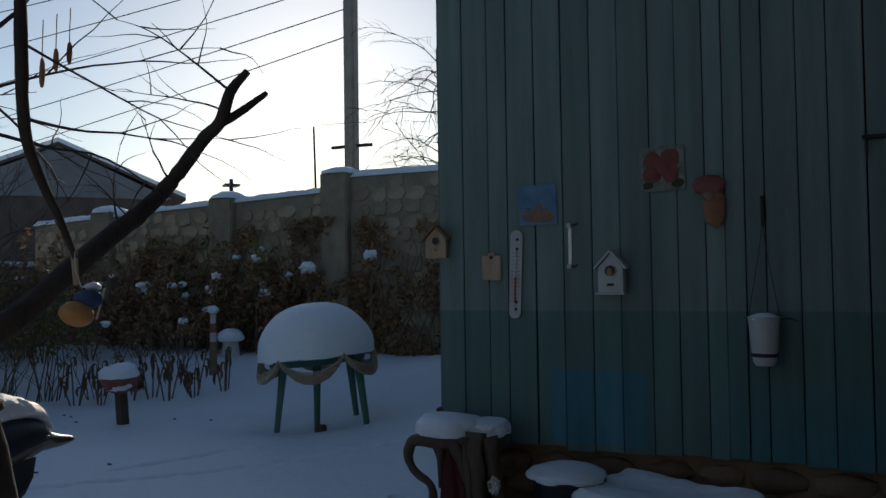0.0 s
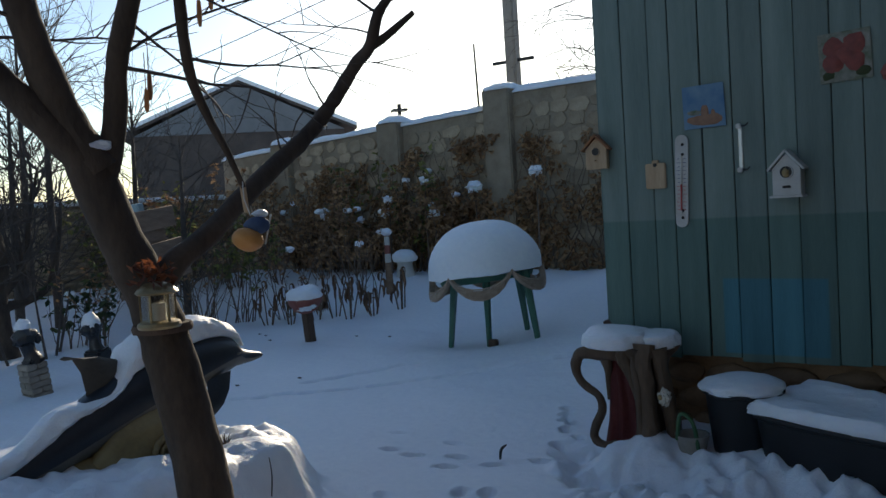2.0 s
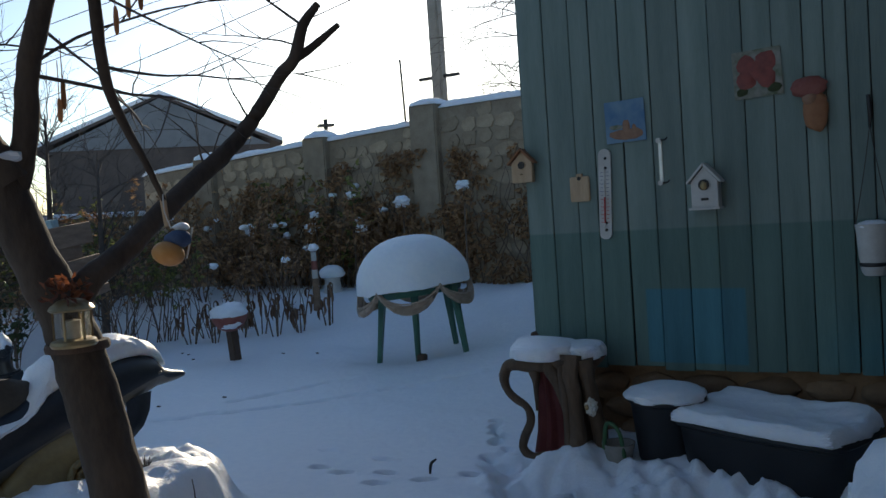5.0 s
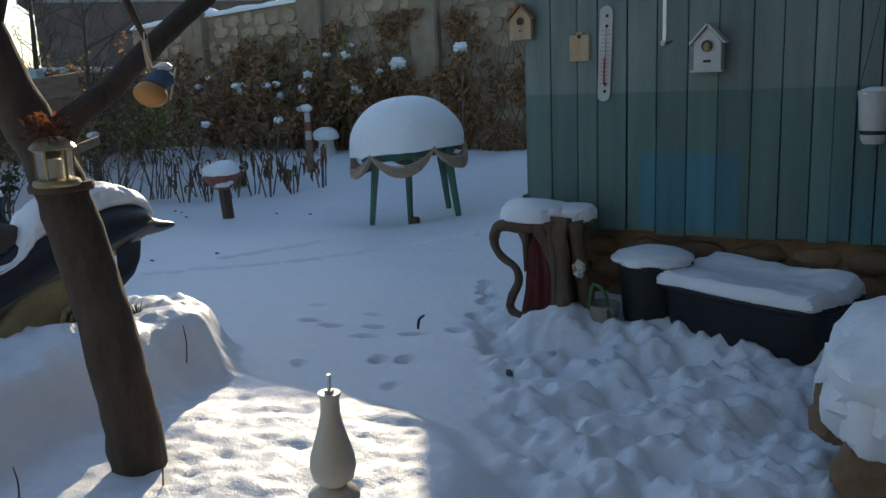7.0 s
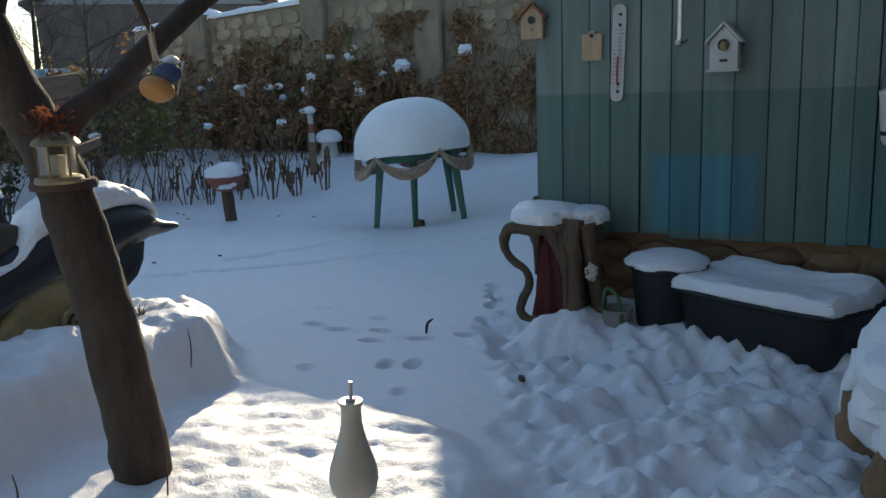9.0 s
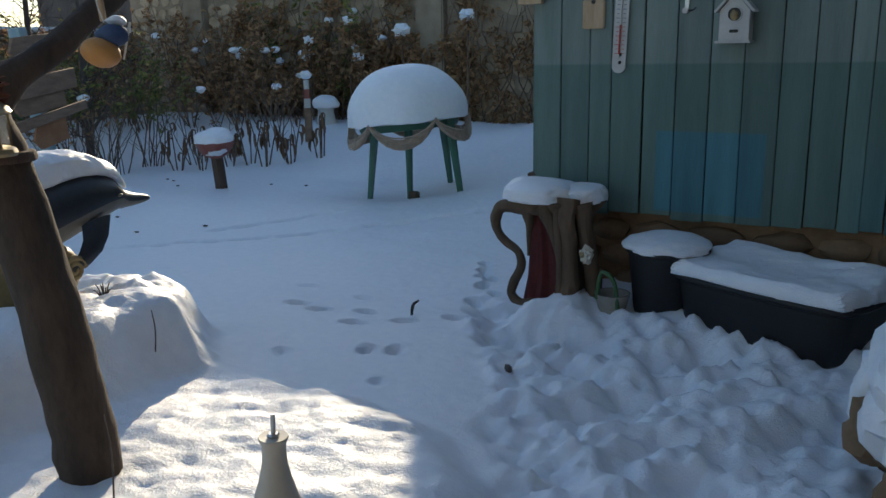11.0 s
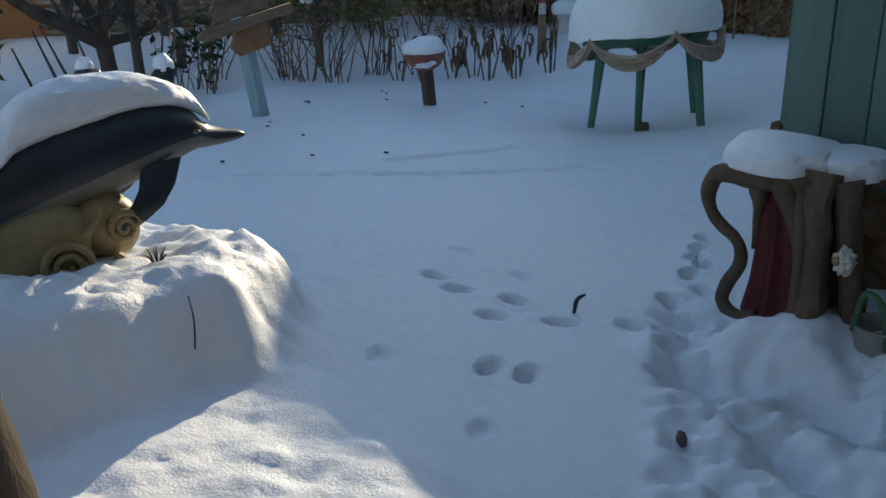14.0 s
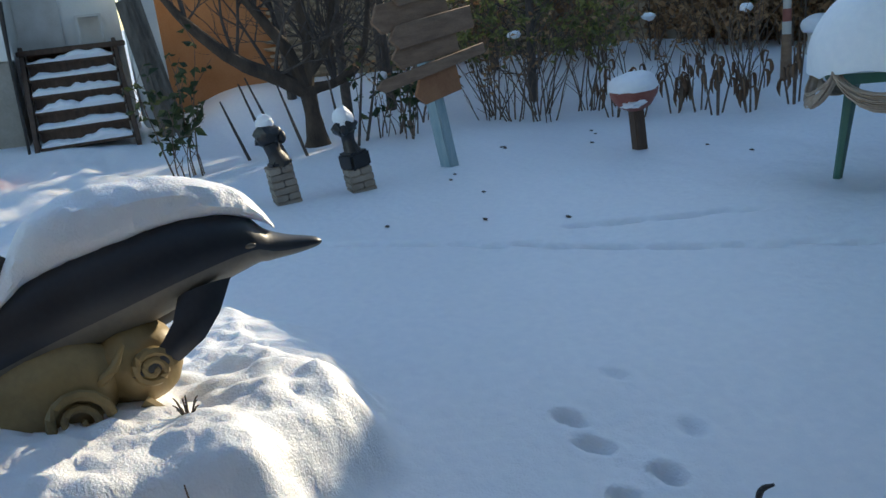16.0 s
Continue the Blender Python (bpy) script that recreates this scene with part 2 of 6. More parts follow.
def tube(bm, pts, n=8, step=4, wob=0.0, mi=0):
    """A round limb along (x, y, z, r) points, its width uneven by wob."""
    path = smooth_path(pts, step) if step > 1 else [np.array(q, float) for q in pts]
    rings, ref = [], Vector((0.31, 0.57, 0.76))
    for i, q in enumerate(path):
        a, b = path[max(0, i - 1)], path[min(len(path) - 1, i + 1)]
        d = Vector(b[:3] - a[:3])
        if d.length < 1e-9:
            d = Vector((0, 0, 1))
        d.normalize()
        u = d.cross(ref)
        if u.length < 0.05:
            u = d.cross(Vector((1, 0, 0)))
        u.normalize()
        v = d.cross(u)
        ring = []
        for k in range(n):
            ang = 2 * math.pi * k / n
            r = max(float(q[3]), 0.0008)
            o = u * math.cos(ang) + v * math.sin(ang)
            if wob:
                r *= 1 + wob * noise.noise(Vector(q[:3]) * 14 + o * 0.9)
            ring.append(bm.verts.new(Vector(q[:3]) + o * r))
        rings.append(ring)
    for a, b in zip(rings, rings[1:]):
        for k in range(n):
            bm.faces.new((a[k], a[(k + 1) % n], b[(k + 1) % n], b[k])).material_index = mi
    if n > 2:
        bm.faces.new(rings[0][::-1]).material_index = mi
        bm.faces.new(rings[-1]).material_index = mi
    return bm


def blob(bm, c, r, sub=3, rough=0.15, freq=2.0, seed=0.0, flat=-9.0, mi=0, rot=None):
    """A lumpy ellipsoid; flat: its lower side is cut at this share of its half height."""
    got = bmesh.ops.create_icosphere(bm, subdivisions=sub, radius=1)["verts"]
    m = rot or Matrix()
    for v in got:
        d = v.co.copy()
        k = 1 + rough * noise.noise(d * freq + Vector((seed, seed * 1.7, seed * 0.6))) + rough * 0.4 * noise.noise(d * freq * 2.7 + Vector((seed, 3, 1)))
        q = d * k
        q.z = max(q.z, flat)
        v.co = Vector(c) + (m @ Vector((q.x * r[0], q.y * r[1], q.z * r[2])))
    for f in {f for v in got for f in v.link_faces}:
        f.material_index = mi
        f.smooth = True
    return bm


def pillow(c, r, seed, bm=None):
    """A thick flat-topped cushion of snow with rounded, uneven sides."""
    bm = bm or bm_new()
    for v in bmesh.ops.create_icosphere(bm, subdivisions=5, radius=1)["verts"]:
        d = v.co.copy()
        rad = math.hypot(d.x, d.y) or 1e-6
        k = rad ** 0.5 / rad * (1 + 0.12 * noise.noise((d.x * 2.2 + seed, d.y * 2.2, 0.3)) + 0.05 * noise.noise((d.x * 6, d.y * 6 + seed, d.z * 3)))
        zz = abs(d.z) ** 0.6 * (1 + 0.22 * noise.noise((d.x * 1.6, d.y * 1.6 + seed, 2.0)))
        v.co = Vector(c) + Vector((d.x * k * r[0], d.y * k * r[1], (zz if d.z > 0 else -0.3 * zz) * r[2]))
    return bm


def mesh_of(name, bm, *mats, smooth=True):
    bmesh.ops.recalc_face_normals(bm, faces=bm.faces)
    me = bpy.data.meshes.new(name)
    bm.to_mesh(me)
    bm.free()
    for m in mats:
        me.materials.append(m)
    if smooth:
        me.shade_smooth()
        me.set_sharp_from_angle(angle=radians(38))
    return me


def thing(name, bm, mats, label, category, group="", kind="", smooth=True):
    mats = mats if isinstance(mats, (list, tuple)) else (mats,)
    return tagged(new(name, mesh_of(name, bm, *mats, smooth=smooth)), label, category, group, kind)


def empty(name, at, label, category, group=""):
    e = new(name)
    e.location = at
    return tagged(e, label, category, group)


def part(name, bm, mats, parent, label="", smooth=True):
    mats = mats if isinstance(mats, (list, tuple)) else (mats,)
    ob = new(name, mesh_of(name, bm, *mats, smooth=smooth))
    ob.parent = parent
    ob.matrix_parent_inverse = parent_world(parent).inverted()
    return tagged(ob, label)


def parent_world(ob):
    m = ob.matrix_basis.copy()
    while ob.parent:
        m = ob.parent.matrix_basis @ ob.matrix_parent_inverse @ m
        ob = ob.parent
    return m


def sstep(a, b, x):
    t = np.clip((x - a) / (b - a), 0, 1)
    return t * t * (3 - 2 * t)


# ---- ground ----
TRAILS = [(-4.95, 2.7, -2.9, 5.05, 17), (-4.2, 4.1, -3.7, 5.1, 7), (-2.9, 5.05, -2.0, 5.9, 7)]
PRINTS = [(-2.30, 2.86), (-2.13, 2.84), (-1.90, 2.94), (-1.85, 2.77), (-1.64, 2.93), (-1.45, 3.12), (-1.55, 2.48), (-1.43, 2.54),
          (-2.07, 3.16), (-2.49, 3.17), (-1.81, 4.14), (-1.71, 3.91), (-1.6, 3.71), (-1.46, 3.58), (-1.76, 4.02), (-1.62, 3.84), (-1.5, 3.42), (-1.34, 3.17), (-1.28, 2.2), (-1.86, 2.25)]


def lattice(x, y, f, s):
    """Smooth value noise, -1 to 1."""
    x, y = x * f + 37.7 * s, y * f + 11.3 * s
    xi, yi = np.floor(x), np.floor(y)
    u, v = x - xi, y - yi
    u, v = u * u * (3 - 2 * u), v * v * (3 - 2 * v)

    def rnd(a, b):
        q = np.sin(a * 127.1 + b * 311.7 + s * 74.7) * 43758.5453
        return (q - np.floor(q)) * 2 - 1
    return (rnd(xi, yi) * (1 - u) + rnd(xi + 1, yi) * u) * (1 - v) + (rnd(xi, yi + 1) * (1 - u) + rnd(xi + 1, yi + 1) * u) * v


def wave(x, y, f, s):
    """Two turned octaves of noise."""
    return lattice(0.8 * x + 0.6 * y, -0.6 * x + 0.8 * y, f, s) + 0.55 * lattice(0.28 * x - 0.96 * y, 0.96 * x + 0.28 * y, f * 2.1, s + 3.1)


def height(x, y):
    """Snow level of the garden."""
    x, y = np.asarray(x, float), np.asarray(y, float)
    z = 0.02 * wave(x, y, 0.7, 0.3) + 0.006 * wave(x, y, 3.1, 1.1) + 0.0016 * wave(x, y, 14, 4.1)
    # the lawn rises to the right of the table, and a bank climbs to the far wall
    z = z + 0.12 * sstep(-4.2, -2.9, x) * sstep(4.4, 6.2, y) - 0.04 * sstep(-3.6, -4.4, x) * sstep(5, 6, y)
    edge = np.minimum(6.6 + 0.12 * wave(x, y, 1.3, 2.0), 99)
    z = z + 0.42 * sstep(0, 2.4, y - edge) * sstep(-14, -11, x)
    z = z + 0.4 * sstep(-8.7, -11.2, x) * sstep(2.3, 3.6, y) * sstep(9.0, 6.8, y)
    z = z + 0.2 * sstep(-7.0, -10.5, x) * sstep(4.5, 0.5, y)
    z = z - 0.06 * np.exp(-(((x + 3.78) / 0.62) ** 2 + ((y - 6.2) / 0.5) ** 2) ** 2)
    z = z + 0.05 * wave(x, y, 3.4, 1.9) * sstep(-6.3, -7.0, x) * sstep(2.0, 1.4, y) * sstep(-11, -9, x)
    # bed round the tree
    ex, ey = (x + 1.6) / np.where(x > -1.6, 1.42, 1.3), (y - 0.5) / 1.46
    r = (np.abs(ex) ** 2.4 + np.abs(ey) ** 2.4) ** (1 / 2.4) + 0.04 * wave(x, y, 2.6, 0.8)
    bed = sstep(1.07, 0.92, r) * (1 - 0.45 * sstep(-1.0, -2.0, x) * sstep(1.3, 1.8, y))
    ridged = wave(0.45 * x + 0.3 * y, 0.9 * y - 0.5 * x, 11.0, 0.5)
    z = z + 0.1 * bed + bed * (0.01 * ridged + 0.008 * wave(x, y, 4.5, 1.5) + 0.0055 * wave(x, y, 22, 2.5))
    # mound under the statue
    ex, ey = (x + 2.95) / 1.1, (y - 1.08) / 1.3
    r = (np.abs(ex) ** 3.6 + np.abs(ey) ** 3.6) ** (1 / 3.6) + 0.05 * wave(x, y, 2.4, 1.8) + 0.02 * wave(x, y, 7, 0.6)
    md = 0.6 * sstep(1.0, 0.82, r) + 0.4 * sstep(1.06, 0.68, r)
    z = z + md * (0.31 - 0.02 * sstep(1.4, 2.0, y) + 0.055 * sstep(-2.8, -2.4, x) * sstep(1.5, 1.9, y) - 0.12 * sstep(-2.7, -3.15, x) + 0.018 * wave(x, y, 4.0, 0.2) + 0.021 * wave(x, y, 9, 2.2) * md + 0.013 * wave(x, y, 24, 1.2) * md)
    # trodden way beside the shed
    tx = sstep(-0.97, -0.8, x + 0.12 * wave(x, y, 2.2, 0.4) + 0.66 * (y - 2.4)) * sstep(3.75, 3.3, y) * sstep(0.6, 1.3, y)
    pits = np.clip(1.4 * wave(x, y, 4.6, 0.9), -0.9, 0.3)
    z = z + tx * (0.075 * pits + 0.034 * wave(x, y, 10.0, 2.9) + 0.02 * wave(x, y, 22, 0.1) - 0.01)
    z = z + 0.10 * sstep(3.0, 3.5, y) * sstep(-1.35, -1.0, x) * sstep(3.0, 1.0, x)
    z = z + 0.15 * np.exp(-((x + 0.9) / 0.18) ** 2 - ((y - 3.3) / 0.17) ** 2)
    for i, (px, py) in enumerate(PRINTS):
        a = 0.64 if i in (6, 7) else (-1.25 + 0.3 * math.sin(i * 2.1) if i < 10 else 0.64 + 0.45 * math.sin(i * 2.1))
        dx, dy = x - px, y - py
        u, v = dx * math.cos(a) + dy * math.sin(a), -dx * math.sin(a) + dy * math.cos(a)
        q = (u / (0.029 if i in (6, 7) else 0.03)) ** 2 + ((v - 0.25 * u) / 0.054) ** 2
        z = z - (0.085 if i < 8 or 9 < i < 18 else 0.02) * np.exp(-q ** 3) * (1 + 0.35 * np.clip(v / 0.06, -1, 1)) + 0.006 * np.exp(-(np.sqrt(q) - 1.6) ** 2 * 4)
    # two faint trails of small steps over the lawn
    for ax, ay, bx, by, n in TRAILS:
        for k in range(n):
            px = ax + (bx - ax) * k / n + 0.02 * math.sin(k * 2.4)
            py = ay + (by - ay) * k / n + 0.03 * (k % 2)
            q = ((x - px) * (bx - ax) + (y - py) * (by - ay)) ** 2 / 0.07 ** 2 / ((bx - ax) ** 2 + (by - ay) ** 2)
            q = q + ((x - px) * (by - ay) - (y - py) * (bx - ax)) ** 2 / 0.026 ** 2 / ((bx - ax) ** 2 + (by - ay) ** 2)
            z = z - 0.07 * np.exp(-q)
    return z


def hz(x, y):
    return float(height(x, y))


def build_ground():
    def lines(*spans):
        out = []
        for a, b, s in spans:
            out += list(np.arange(a, b - 1e-6, s))
        return np.array(out + [spans[-1][1]])
    xs = lines((-600, -60, 90), (-60, -14, 4), (-14, -5, 0.16), (-5, -3.9, 0.03), (-3.9, 1.2, 0.022), (1.2, 3, 0.12), (3, 15, 1.5), (15, 60, 9), (60, 600, 90))
    ys = lines((-600, -60, 90), (-60, -4, 4), (-4, -0.8, 0.12), (-0.8, 4.2, 0.022), (4.2, 5.3, 0.03), (5.3, 7, 0.06), (7, 10.2, 0.12), (10.2, 20, 1.4), (20, 60, 8), (60, 600, 90))
    gx, gy = np.meshgrid(xs, ys)
    gz = height(gx, gy)
    far = sstep(11, 16, np.hypot(gx + 3, gy - 3))
    gz = gz * (1 - far)
    v = np.stack([gx, gy, gz], -1).reshape(-1, 3)
    nx, ny = len(xs), len(ys)
    i = (np.arange(ny - 1)[:, None] * nx + np.arange(nx - 1)[None]).reshape(-1)
    f = np.stack([i, i + 1, i + nx + 1, i + nx], -1)
    me = bpy.data.meshes.new("ground")
    me.from_pydata(v.tolist(), [], f.tolist())
    me.materials.append(SNOW)
    me.shade_smooth()
    tagged(new("ground", me), "deep white snow with paw prints over the garden", "snow", kind="structure")


build_ground()


# ---- stone garden wall ----
WALL_Y = 9.75


def wall_top(x):
    return 2.96 if x > -5.75 else 2.76 + 0.045 * (x + 5.75)


def stone_mesh(k, w, h):
    """An uneven, domed rubble stone about w by h, face to -y."""
    rnd = random.Random(k)
    bm = bm_new()
    n = 7
    outer, inner = [], []
    for i in range(n):
        a = 2 * math.pi * (i + rnd.uniform(-0.25, 0.25)) / n
        c, s = math.cos(a), math.sin(a)
        q = 1 / max(abs(c), abs(s)) ** 0.95
        outer.append(bm.verts.new((0.5 * w * c * q * rnd.uniform(0.8, 1.0), 0.03, 0.5 * h * s * q * rnd.uniform(0.8, 1.0))))
        inner.append(bm.verts.new((outer[-1].co.x * 0.86, -rnd.uniform(0.008, 0.035), outer[-1].co.z * 0.86)))
    for i in range(n):
        bm.faces.new((outer[i], outer[(i + 1) % n], inner[(i + 1) % n], inner[i]))
    bm.faces.new(inner)
    return mesh_of("stone", bm, STONE)


def snow_strip(name, x0, x1, y0, y1, zf, thick, seed, label, category="snow", step=0.07):
    """A rounded, uneven band of lying snow."""
    bm = bm_new()
    n = max(4, int((x1 - x0) / step))
    sec = [(-0.54, 0.0), (-0.53, 0.45), (-0.42, 0.85), (-0.15, 1.0), (0.15, 1.0), (0.42, 0.85), (0.53, 0.45), (0.54, 0.0)]
    rings = []
    for i in range(n + 1):
        x = x0 + (x1 - x0) * i / n
        e = min(1.0, 0.25 + 3.0 * min(i, n - i) * step / 0.3)
        t = thick * e * (1 + 0.35 * noise.noise((x * 2.1, seed, 0)) + 0.15 * noise.noise((x * 7, seed, 2)))
        rings.append([bm.verts.new((x, (y0 + y1) / 2 + u * (y1 - y0) * (1 + 0.1 * noise.noise((x * 4, u * 3, seed))), zf(x) + max(v * t, 0.002 if v else -0.004)))
                      for u, v in sec])
    for a, b in zip(rings, rings[1:]):
        for k in range(len(sec) - 1):
            bm.faces.new((a[k], a[k + 1], b[k + 1], b[k]))
        bm.faces.new((a[-1], a[0], b[0], b[-1]))
    bm.faces.new(rings[0])
    bm.faces.new(rings[-1][::-1])
    return thing(name, bm, SNOW, label, category, kind="stuff")


def build_wall():
    bm = bm_new()
    xs = [-12.0, -10.3, -9.0, -7.75, -6.7, -5.75, -5.74, -3.0, 4.0]
    front = [(x, 0.0, wall_top(x)) for x in xs]
    rows = []
    for x, z0, z1 in front:
        rows.append([bm.verts.new((x, WALL_Y, z0 - 0.3)), bm.verts.new((x, WALL_Y, z1)), bm.verts.new((x, WALL_Y + 0.32, z1)), bm.verts.new((x, WALL_Y + 0.32, z0 - 0.3))])
    for a, b in zip(rows, rows[1:]):
        for k in range(3):
            bm.faces.new((a[k], b[k], b[k + 1], a[k + 1]))
    bm.faces.new(rows[0])
    bm.faces.new(rows[-1][::-1])
    wall = thing("wall_north", bm, MORTAR, "rubble stone garden wall with a snowy top", "wall", kind="structure", smooth=False)
    for x in (-5.66, -7.75, -10.3):
        top = wall_top(x + 0.1) + (0.1 if x < -6 else 0.08)
        bm = box(bm_new(), (x, WALL_Y + 0.13, top / 2 + 0.1), (0.46, 0.52, top - 0.2), bevel=0.02)
        part("pillar", bm, MORTAR, wall, "stone pillar of the wall")
        bm = blob(bm_new(), (x, WALL_Y + 0.13, top - 0.02), (0.3, 0.33, 0.13), 3, 0.14, 2.2, x, flat=0.0)
        thing("pillar_snow", bm, SNOW, "round cap of snow on a wall pillar", "snow", kind="stuff")
    snow_strip("wall_snow", -12.0, -5.9, WALL_Y - 0.03, WALL_Y + 0.36, wall_top, 0.1, 1.0, "band of snow along the top of the stone wall")
    snow_strip("wall_snow", -5.42, 4.0, WALL_Y - 0.03, WALL_Y + 0.36, lambda x: 2.96, 0.11, 4.0, "band of snow along the top of the stone wall")
    return wall


def lay_stones(wall):
    rnd = random.Random(5)
    kinds = [stone_mesh(k, w, h) for k, (w, h) in enumerate([(0.3, 0.2), (0.24, 0.22), (0.36, 0.19), (0.2, 0.18), (0.28, 0.24), (0.33, 0.22), (0.22, 0.2), (0.4, 0.22)])]
    sizes = [(0.3, 0.2), (0.24, 0.22), (0.36, 0.19), (0.2, 0.18), (0.28, 0.24), (0.33, 0.22), (0.22, 0.2), (0.4, 0.22)]
    z, count = 0.12, 0
    rest = bm_new()
    while z < 2.85:
        x = -11.9 + rnd.uniform(0, 0.2)
        while x < -2.6:
            k = rnd.randrange(8)
            w, h = sizes[k]
            zz = z + rnd.uniform(-0.03, 0.03) + 0.1
            if zz + 0.08 < wall_top(x) and all(abs(x + w / 2 - px) > 0.33 for px in (-5.66, -7.75, -10.3)):
                if x > -8.9 and count < 298 and zz > 0.35:
                    ob = new("stone", kinds[k])
                    ob.parent = wall
                    ob.location = (x + w / 2, WALL_Y, zz)
                    ob.rotation_euler = (0, rnd.uniform(-0.25, 0.25), 0)
                    s = rnd.uniform(1.06, 1.24)
                    ob.scale = (s, 1, s)
                    count += 1
                else:
                    rest.from_mesh(kinds[k])
                    rest.verts.ensure_lookup_table()
                    nv = len(kinds[k].vertices)
                    for v in rest.verts[-nv:]:
                        v.co += Vector((x + w / 2, WALL_Y, zz))
            x += w + 0.012
        z += 0.205
    ob = part("stones", rest, STONE, wall, "more stones of the wall")
    tagged(ob, kind="stuff")


# ---- shed ----
SHED_Y, SHED_X0, SHED_X1, SHED_TOP = 3.83, -1.32, 3.2, 3.3


def build_shed():
    shed = empty("shed", (SHED_X0, SHED_Y, 0), "wooden garden shed with flaking blue-green painted boards", "shed")
    box_bm = box(bm_new(), ((SHED_X0 + SHED_X1) / 2 + 0.01, SHED_Y + 1.65, 1.9), (SHED_X1 - SHED_X0 - 0.02, 3.2, 2.8))
    part("body", box_bm, DARKWOOD, shed, "dark inner walls", smooth=False)
    bm = box(bm_new(), ((SHED_X0 + SHED_X1) / 2 + 0.02, SHED_Y + 1.66, 0.2), (SHED_X1 - SHED_X0 - 0.02, 3.24, 0.7))
    plinth = part("plinth", bm, PLINTH, shed, "brown stone footing", smooth=False)
    bm = box(bm_new(), ((SHED_X0 + SHED_X1) / 2, SHED_Y + 1.6, SHED_TOP + 0.05), (SHED_X1 - SHED_X0 + 0.1, 3.5, 0.1), bevel=0.01)
    part("roof", bm, DARKWOOD, shed, "flat dark roof")
    bm = box(bm_new(), (SHED_X0 - 0.012, SHED_Y + 0.02, 0.6), (0.05, 0.1, 0.12), bevel=0.006)
    part("corner_block", bm, POSTBROWN, shed, "dark corner block")
    rnd = random.Random(11)
    x = SHED_X0
    while x < SHED_X1:
        w = rnd.choice((0.1, 0.12, 0.145, 0.16, 0.165, 0.17))
        b = bm_new()
        z0, z1 = 0.47 + rnd.uniform(-0.012, 0.018), SHED_TOP
        box(b, (x + w / 2, SHED_Y - 0.012 + rnd.uniform(-0.004, 0.004), (z0 + z1) / 2), (w - rnd.choice((0.004, 0.006, 0.011)), 0.026, z1 - z0), bevel=0.003,
            rot=Matrix.Rotation(rnd.uniform(-0.0015, 0.0015), 4, "Y"))
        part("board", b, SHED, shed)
        x += w
    y = SHED_Y + 0.01
    while y < SHED_Y + 3.2:
        b = box(bm_new(), (SHED_X0 - 0.008, y + 0.075, 1.9), (0.026, 0.144, 2.8), bevel=0.003)
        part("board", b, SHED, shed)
        y += 0.15
    z = 0.02
    rowi = 0
    while z < 0.44:
        x = SHED_X0 + 0.05 * (rowi % 2) * 2
        while x < SHED_X1 - 0.3:
            w = rnd.uniform(0.18, 0.34)
            b = blob(bm_new(), (x + w / 2, SHED_Y + 0.035, z + 0.07), (w / 2 - 0.006, 0.05, 0.066), 2, 0.2, 2.0, x * 3 + z)
            part("stone", b, PLINTH, plinth)
            x += w
        z += 0.14
        rowi += 1
    return shed


def build_shade_walls():
    # unseen walls, added to block sky light from the shed and tubs
    bm = box(bm_new(), (2.3, 0.1, 2.7), (0.3, 7.3, 6.0))
    thing("shade_wall_east", bm, SHADEWALL, "unseen plain dark wall added to shade the shed side of the yard", "wall", kind="structure", smooth=False)
    bm = box(bm_new(), (0.65, -3.4, 2.7), (3.6, 0.3, 6.0))
    thing("shade_wall_south", bm, SHADEWALL, "unseen plain dark wall added to shade the shed side of the yard", "wall", kind="structure", smooth=False)


# ---- things on the shed's boards ----
FY = SHED_Y - 0.028


def build_thermometer():
    t = empty("thermometer", (-0.84, FY, 1.47), "long white garden thermometer with rounded ends", "thermometer")
    rot = Matrix.Rotation(radians(2.2), 4, "Y")
    c = Vector((-0.825, FY - 0.006, 1.47))
    bm = bm_new()
    pts = []
    for k in range(24):
        a = 2 * math.pi * k / 24
        pts.append((0.037 * math.cos(a), 0.222 * (1 if math.sin(a) >= 0 else -1) + 0.037 * math.sin(a)))
    f, b = [], []
    for x, z in pts:
        f.append(bm.verts.new(c + rot @ Vector((x, -0.006, z))))
        b.append(bm.verts.new(c + rot @ Vector((x, 0.006, z))))
    bm.faces.new(f)
    bm.faces.new(b[::-1])
    for k in range(24):
        bm.faces.new((f[k], b[k], b[(k + 1) % 24], f[(k + 1) % 24]))
    part("plate", bm, WHITEPAINT, t)
    bm = box(bm_new(), c + rot @ Vector((0, -0.011, -0.02)), (0.007, 0.008, 0.33), rot=rot, bevel=0.002)
    part("tube", bm, CORD, t, "glass tube")
    bm = box(bm_new(), c + rot @ Vector((0, -0.012, -0.09)), (0.0085, 0.009, 0.15), rot=rot, bevel=0.002)
    part("red_column", bm, REDPAINT, t, "red spirit column")
    for k in range(14):
        for s in (-1, 1):
            bm = box(bm_new(), c + rot @ Vector((s * 0.017, -0.0072, -0.16 + 0.022 * k)), (0.012 if k % 2 else 0.018, 0.0016, 0.0028), rot=rot)
            part("scale_mark", bm, REDPAINT if k < 7 else BLUECLOTH, t, smooth=False)
    for z in (0.205, -0.205, 0.15, -0.165):
        bm = revolve(bm_new(), [(0.008, -0.004), (0.009, 0.0), (0.004, 0.004)], c + rot @ Vector((0.006, -0.009, z)), 8, rot=Matrix.Rotation(radians(90), 4, "X"))
        part("screw", bm, DARKMETAL, t)


